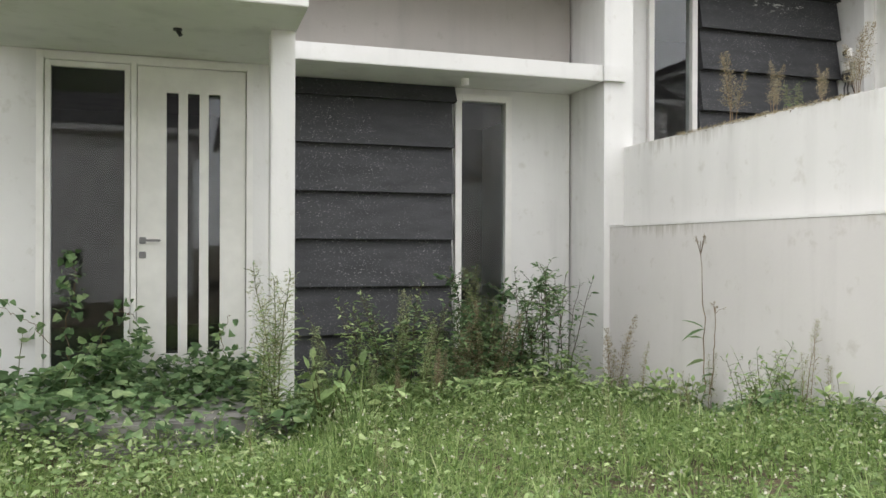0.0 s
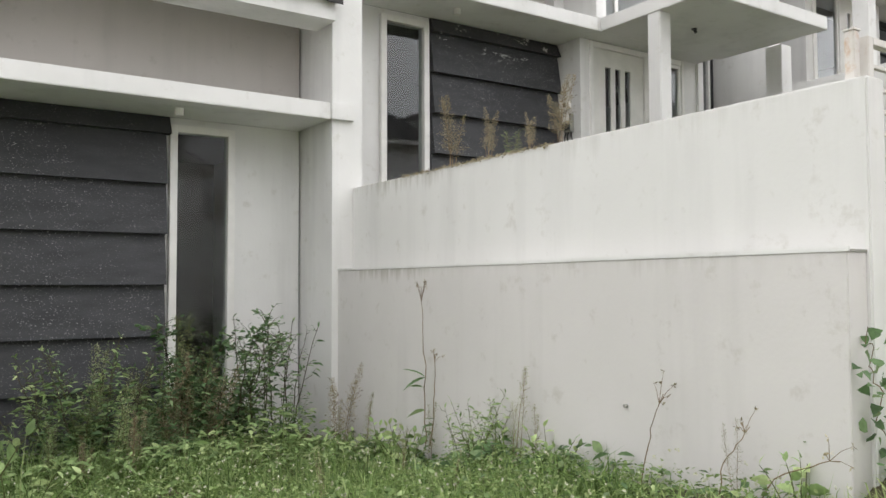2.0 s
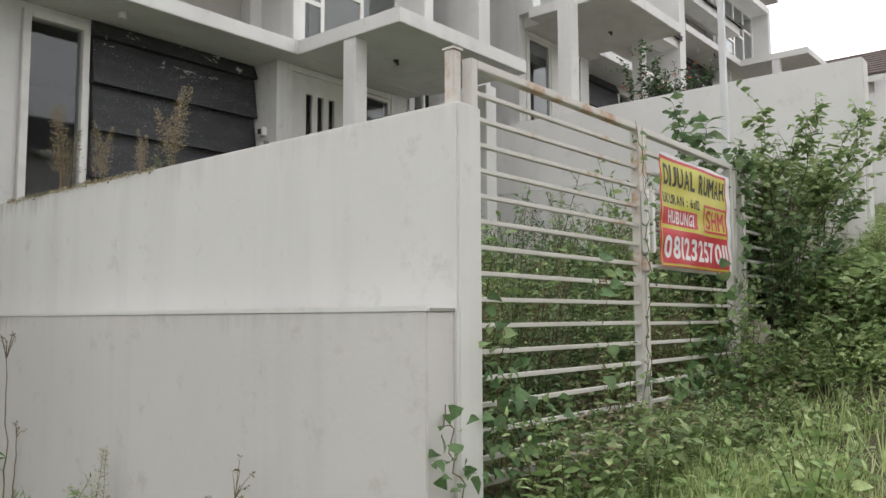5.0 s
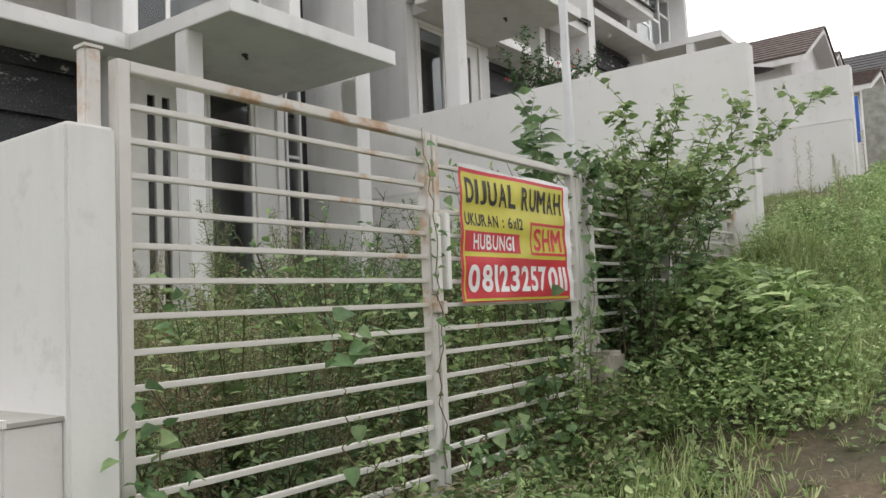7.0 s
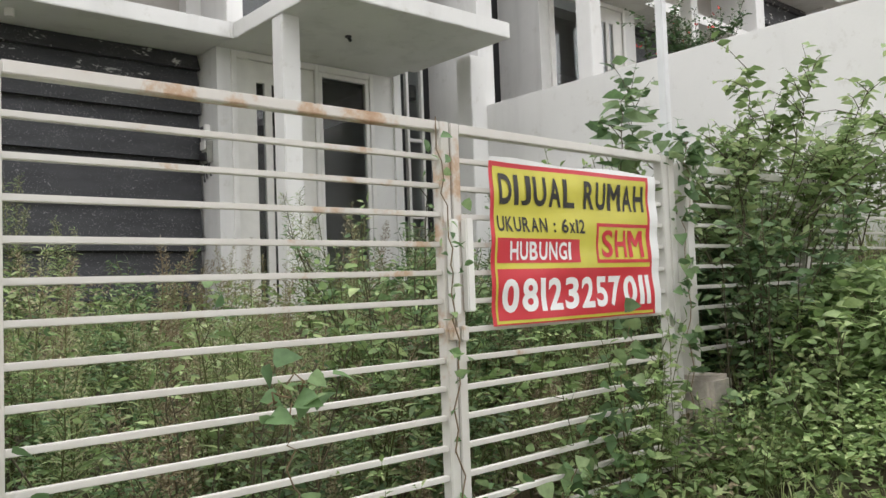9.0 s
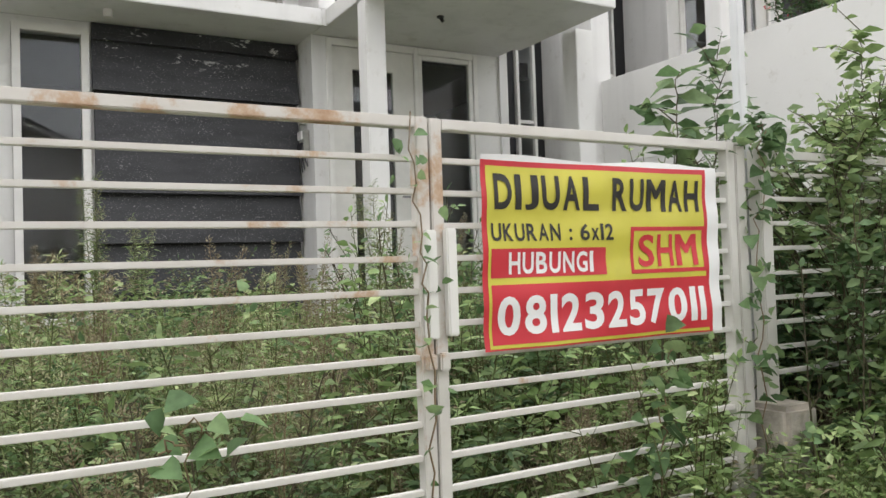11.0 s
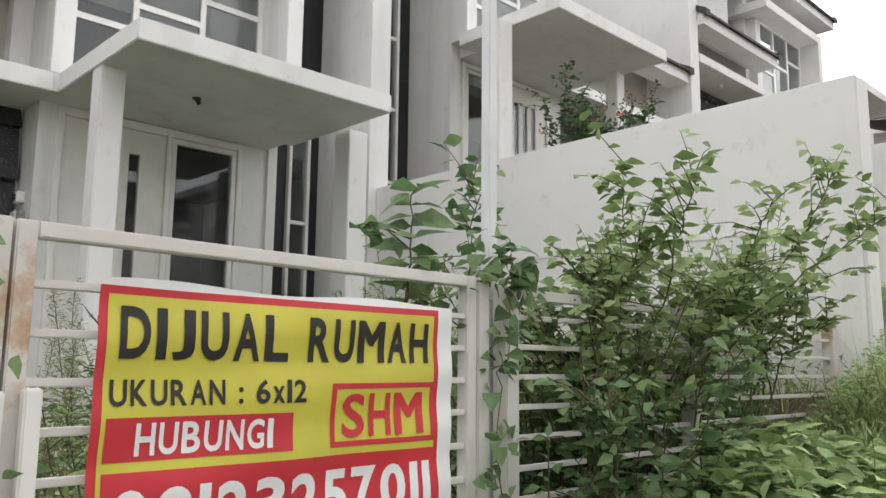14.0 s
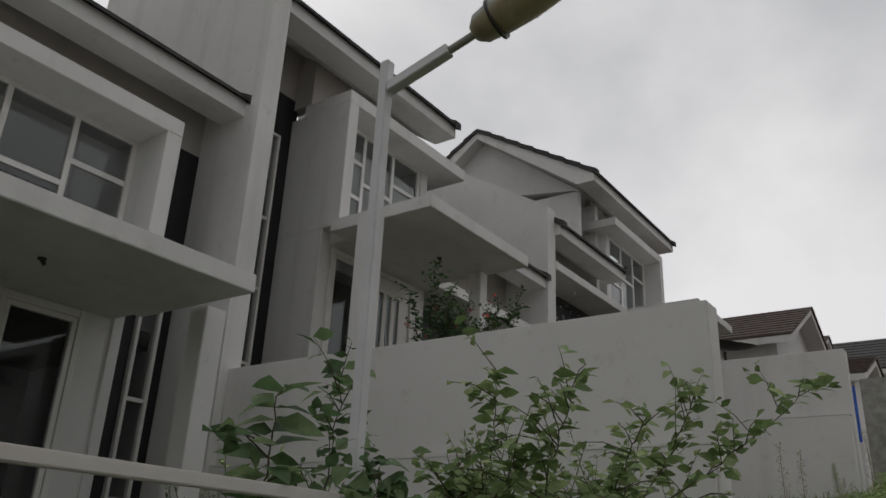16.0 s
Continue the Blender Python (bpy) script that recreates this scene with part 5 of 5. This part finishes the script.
shrub("shrub", "low green shrub spreading down the bank", np.array((7.8, 1.65, 1.22)), 18, 0.6, 0.9, 0.12, 0.042, 0.2, LANCE_S, L_BRIGHT, 8, (1.3, 0.8, 1))
shrub("shrub", "green shrub pushing through the gate bars", np.array((4.6, 2.6, 0.8)), 14, 0.9, 0.5, 0.05, 0.03, 0.2, OVATE_S, L_BROAD, 9, (1.1, 0.5, 1))
shrub("shrub", "tall shrub in the overgrown plot", np.array((6.0, 3.5, 1.1)), 20, 1.2, 0.5, 0.08, 0.04, 0.25, OVATE_S, L_BROAD, 10)
shrub("shrub", "bright sapling clump behind the gate end", np.array((6.55, 2.6, 1.25)), 2, 0.95, 0.3, 0.1, 0.09, 0.12, OVATE_S, L_BROAD, 18, (1, 0.6, 1), shoots(46, 1, 6.3, 7.0, 2.55, 1.5, 1.05, 0.2) + [([(6.4, 2.5, 1.6), (6.38, 2.4, 2.3), (6.35, 2.3, 2.7)], 0.13), ([(7.0, 2.75, 1.6), (7.1, 2.78, 2.4), (7.16, 2.79, 2.9)], 0.11)])
shrub("shrub", "tall shrub in the overgrown plot", np.array((8.1, 4.2, 1.4)), 16, 1.2, 0.5, 0.07, 0.035, 0.25, OVATE_S, L_DARK, 11)
shrub("shrub", "dark bushy weeds under the narrow window", np.array((2.4, 6.5, 0.08)), 20, 0.85, 0.5, 0.09, 0.032, 0.2, OVATE_S, L_DARK, 21, (1.2, 0.6, 1), shoots(44, 4, 2.2, 2.8, 6.5, 0.2, 0.9, 0.3))
shrub("shrub", "green bushy weeds against the dark cladding", np.array((1.7, 6.5, 0.08)), 12, 0.95, 0.4, 0.1, 0.03, 0.18, LANCE_S, L_BRIGHT, 22, (1.2, 0.6, 1))
shrub("shrub", "arching leggy weed beside the white wall", np.array((2.95, 6.5, 0.08)), 6, 1.1, 0.3, 0.1, 0.06, 0.24, LANCE, L_BROAD, 23, (0.9, 0.6, 1), shoots(45, 5, 2.75, 3.2, 6.4, 0.1, 1.2, 0.2))


# bare stalks against the rendered wall
def stalk(label, path, leaves, size, heads, seed):
    """A thin stem along the path with a few leaves low down and a loose head at its tip."""
    rng = np.random.default_rng(seed)
    pts = np.asarray(path, float)
    k = 14
    f = np.linspace(0, len(pts) - 1, k)
    line = np.stack([np.interp(f, np.arange(len(pts)), pts[:, c]) for c in range(3)], 1) + rng.normal(0, 0.004, (k, 3))
    lines = [(line, 0.0045, 0.002)]
    P = line[rng.integers(0, k // 2, leaves)]
    a = rng.uniform(0, 6.28, leaves)
    A = np.stack([-np.abs(np.cos(a)), np.sin(a), rng.normal(0.2, 0.3, leaves)], 1)
    hp, ha = [], []
    for i in range(heads):
        tip = line[-1] + rng.normal(0, 0.04, 3) * [0.5, 1, 0.7] + [0, 0, 0.02]
        lines.append((np.stack([line[-2], (line[-2] + tip) / 2 + [0, 0, 0.01], tip]), 0.0018, 0.001))
        hp += [tip] * 4
        ha += list(rng.normal(0, 1, (4, 3)))
    return plant("seed_stalk", label, "weed", (lines, P, A, size * rng.uniform(0.6, 1.1, leaves)), LANCE, L_BROAD, STEM_DRY, rng, "wall stalks", 0.5, (np.array(hp), np.array(ha), np.full(len(hp), 0.02), L_DRY))


stalk("tall bare stalk with a loose seed head by the wall", [(3.52, 5.02, 0.32), (3.53, 5.04, 0.8), (3.53, 5.09, 1.36)], 5, 0.16, 7, 51)
stalk("short stalk with narrow leaves by the wall", [(3.52, 4.96, 0.32), (3.53, 4.93, 0.6), (3.53, 4.92, 0.92)], 9, 0.09, 4, 52)
stalk("bent grass stalk with a spread brown head", [(3.5, 3.16, 0.3), (3.52, 3.1, 0.6), (3.53, 3.01, 0.87)], 2, 0.12, 6, 53)
stalk("bent grass stalk against the wall", [(3.5, 2.72, 0.3), (3.52, 2.68, 0.6), (3.53, 2.55, 0.79)], 2, 0.12, 5, 54)
stalk("drooping grass stalk by the wall corner", [(3.5, 2.6, 0.35), (3.5, 2.4, 0.62), (3.5, 2.15, 0.72)], 2, 0.12, 5, 55)


# vines on gate and post
def vine(label, path, n, spread, size, seed):
    rng = np.random.default_rng(seed)
    pts = np.asarray(path, float)
    k = 24
    f = np.linspace(0, len(pts) - 1, k)
    line = np.stack([np.interp(f, np.arange(len(pts)), pts[:, c]) for c in range(3)], 1) + rng.normal(0, 0.012, (k, 3))
    P = line[rng.integers(0, k, n)] + rng.normal(0, spread, (n, 3)) * [1, 0.5, 1]
    a = rng.uniform(0, 6.28, n)
    A = np.stack([np.cos(a), -np.abs(np.sin(a)) * 0.6, rng.normal(-0.2, 0.5, n)], 1)
    return plant("vine", label, "vine", ([(line, 0.003, 0.002)], P, A, size * rng.uniform(0.5, 1.2, n)), HEART, L_BROAD, STEM_DRY, rng, "vines")


vine("creeper climbing the door sidelight", [(-0.7, 6.6, 0.5), (-0.72, 6.64, 0.8), (-0.66, 6.66, 1.05), (-0.68, 6.66, 1.25)], 75, 0.05, 0.06, 39)
vine("creeper shoot reaching along the house wall", [(-0.8, 6.6, 0.6), (-0.95, 6.6, 0.78), (-1.12, 6.58, 0.88), (-1.35, 6.58, 0.95)], 22, 0.04, 0.065, 40)
vine("creeper shoot against the door", [(0.38, 6.6, 0.4), (0.36, 6.62, 0.65), (0.42, 6.62, 0.8)], 18, 0.04, 0.065, 41)
vine("creeper shoots against the door foot", [(-0.5, 6.6, 0.6), (-0.4, 6.62, 0.85), (-0.25, 6.62, 0.8)], 26, 0.05, 0.07, 42)
vine("vine with small leaves round the gate lock", [(5.27, 2.2, 1.1), (5.26, 2.2, 1.7), (5.23, 2.19, 2.05), (5.21, 2.21, 2.42)], 34, 0.028, 0.042, 31)
vine("vine climbing the gate foot", [(4.0, 2.12, 0.75), (3.97, 2.13, 1.1), (3.98, 2.14, 1.45)], 110, 0.06, 0.05, 32)
vine("creeper spreading over the lower gate bars", [(4.02, 2.12, 0.8), (4.12, 2.12, 1.15), (4.3, 2.12, 1.05), (4.5, 2.12, 0.85)], 95, 0.07, 0.048, 43)
vine("creeper at the foot of the middle stiles", [(5.25, 2.12, 0.9), (5.3, 2.12, 1.15), (5.45, 2.12, 1.2)], 60, 0.05, 0.045, 44)
vine("vine on the wall corner", [(3.76, 2.1, 0.55), (3.69, 2.1, 0.95), (3.63, 2.1, 1.2)], 50, 0.04, 0.05, 33)
vine("vine wound round the gate post", [(6.64, 2.22, 1.0), (6.61, 2.22, 1.6), (6.64, 2.22, 2.1), (6.66, 2.22, 2.44)], 90, 0.045, 0.055, 34)
vine("vine crown on the fence post", [(6.6, 2.24, 2.41), (6.68, 2.24, 2.46), (6.8, 2.25, 2.42)], 60, 0.04, 0.06, 35)
vine("large-leaved vine under the banner", [(6.05, 2.18, 1.1), (6.08, 2.17, 1.45), (6.12, 2.16, 1.7)], 30, 0.05, 0.07, 36)
vine("large-leaved vine behind the lower bars", [(5.6, 2.24, 0.95), (5.9, 2.25, 1.2), (6.3, 2.25, 1.35)], 40, 0.08, 0.07, 37)
vine("broad-leaved creeper in front of the gate", [(4.6, 2.08, 0.8), (4.59, 2.07, 1.2), (4.57, 2.06, 1.6)], 6, 0.02, 0.06, 38)
vine("broad leaves at the top of a stalk before the gate", [(4.51, 2.06, 1.6), (4.57, 2.05, 1.65), (4.63, 2.06, 1.62)], 14, 0.035, 0.062, 45)

# dry tufts on the wall top, and the flowering shrub over the far wall
for i, (x, y, k) in enumerate(((3.82, 5.12, 0.75), (3.83, 4.72, 0.55), (3.82, 4.28, 0.4), (3.83, 4.02, 0.6))):
    m = Matrix.LocRotScale((x, y, 2.2), Euler((0, 0, 1.3 * i)), (k, k, k * 0.9))
    copy_thing(dry_variants[i % 3], m)
C8 = np.array((9.88, 4.1, 3.2))
hib = shrub("flowering_shrub", "dark green shrub with red flowers above the wall", C8, 30, 1.05, 0.25, 0.085, 0.024, 0.14, OVATE_S, L_DARK, 14, (0.45, 0.95, 1), [([(9.9, 4.4, 3.5), (9.86, 4.42, 4.0), (9.84, 4.45, 4.5)], 0.075), ([(9.9, 4.5, 3.5), (9.86, 4.55, 4.0), (9.84, 4.6, 4.35)], 0.07), ([(9.9, 4.2, 3.5), (9.86, 4.25, 4.0), (9.84, 4.2, 4.3)], 0.07), ([(9.9, 3.9, 3.5), (9.86, 3.8, 3.95), (9.84, 3.6, 4.05)], 0.065)])
fr = np.random.default_rng(15)
fp = np.stack([fr.uniform(-0.2, 0.02, 18), fr.uniform(-0.45, 0.5, 18), fr.uniform(0.7, 1.0, 18)], 1)
fv, ft = leaf_arrays(np.repeat(fp, 5, 0), fr.normal(0, 1, (90, 3)), np.full(90, 0.02), tiny_shape(0.8), fr, 1.5)
fl = new("flowers", fast_mesh("flowers", fv, ft, FLOWER))
fl.parent = hib
fl["kind"] = "stuff"


# ---- houses further up and across the street ----
def far_house(label, x, y, z, w, d, wall_h, rise, axis, material, over=0.35):
    """A small house: walls, two pitches of tile rows and fascia boards. axis: the ridge's direction."""
    h = thing("far_house", label, "house", "far houses")
    box_part("wall", WHITE, h, x, x + w, y, y + d, z, z + wall_h)
    a0, a1 = (y - over, y + d + over) if axis == "x" else (x - over, x + w + over)
    b0, b1 = (x - over, x + w + over) if axis == "x" else (y - over, y + d + over)
    mid = (a0 + a1) / 2
    zt = z + wall_h
    bm = bmesh.new()
    add_prism(bm, [(a0 + over, zt), (a1 - over, zt), (mid, zt + rise)], axis, b0 + over + 0.02, b1 - over - 0.02)
    part("gable", bm, WHITE, h)
    for sgn in (-1, 1):
        edge = a0 if sgn < 0 else a1
        bm = bmesh.new()
        add_prism(bm, [(edge, zt - 0.14), (edge, zt), (mid, zt + rise), (mid, zt + rise - 0.14)], axis, b0, b1)
        roof = part("roof", bm, WHITE, h, "white boarded roof pitch")
        n = 10
        for i in range(n):
            f0, f1 = i / n, (i + 1) / n
            p0, p1 = edge + (mid - edge) * f0, edge + (mid - edge) * f1
            q0, q1 = zt + rise * f0, zt + rise * f1
            bm = bmesh.new()
            add_prism(bm, [(p0, q0 + 0.015), (p0, q0 + 0.075), (p1, q1 + 0.045), (p1, q1 + 0.005)], axis, b0 - 0.04, b1 + 0.04)
            part("tile_course", bm, material, roof, "row of roof tiles")
    return h


far_house("white house with a brown tiled roof up the slope", 21.85, 4.45, 3.0, 4.3, 6.0, 3.9, 1.25, "y", TILE_RED)
far_house("low white porch with a brown tiled roof", 22.4, 3.2, 3.0, 3.2, 1.4, 3.15, 0.7, "y", TILE_RED, 0.25)
far_house("white house with a brown tiled roof behind", 27.0, 5.0, 3.5, 4.3, 6.0, 4.1, 1.25, "y", TILE_RED)
far_house("white gabled house at the top of the street", 33.0, 3.6, 4.0, 6.0, 6.0, 4.6, 1.8, "y", TILE)
for i in range(6):
    x = -14 + 7.6 * i
    far_house("pale house across the street with a dark tiled roof", x, -15.5, float(STREET(x)) - 0.4, 6.6, 6.0, 5.0 + 0.2 * (i % 2), 1.7, "x" if i % 2 else "y", TILE)
gate_far = thing("street_gate", "grey panel gate with a blue sheet beside it", "gate")
box_part("panel", PLASTIC, gate_far, 17.0, 17.06, 1.85, 2.38, 3.0, 4.9, bevel=0.01)
box_part("blue_sheet", BLUE, gate_far, 16.96, 16.98, 2.44, 2.5, 4.05, 4.8, label="hanging blue plastic sheet")
dish = thing("satellite_dish", "dark satellite dish on a short mast", "satellite dish")
bm = bmesh.new()
add_cyl(bm, (15.95, 3.85, 4.6), (15.95, 3.85, 5.2), 0.02)
part("mast", bm, DARK, dish)
bm = bmesh.new()
rings = []
for i in range(6):
    r, zz = 0.42 * i / 5, 0.11 * (i / 5) ** 2
    rings.append([bm.verts.new((r * math.cos(a * math.pi / 12), r * math.sin(a * math.pi / 12), zz)) for a in range(24)] if i else [bm.verts.new((0, 0, 0))])
for a in range(24):
    bm.faces.new((rings[0][0], rings[1][a], rings[1][(a + 1) % 24]))
for r, q in zip(rings[1:-1], rings[2:]):
    for a in range(24):
        bm.faces.new((r[a], q[a], q[(a + 1) % 24], r[(a + 1) % 24]))
d = part("dish", bm, DARK, dish, smooth=True)
d.matrix_basis = pose(15.95, 3.85, 5.22, 12, -8, 0)
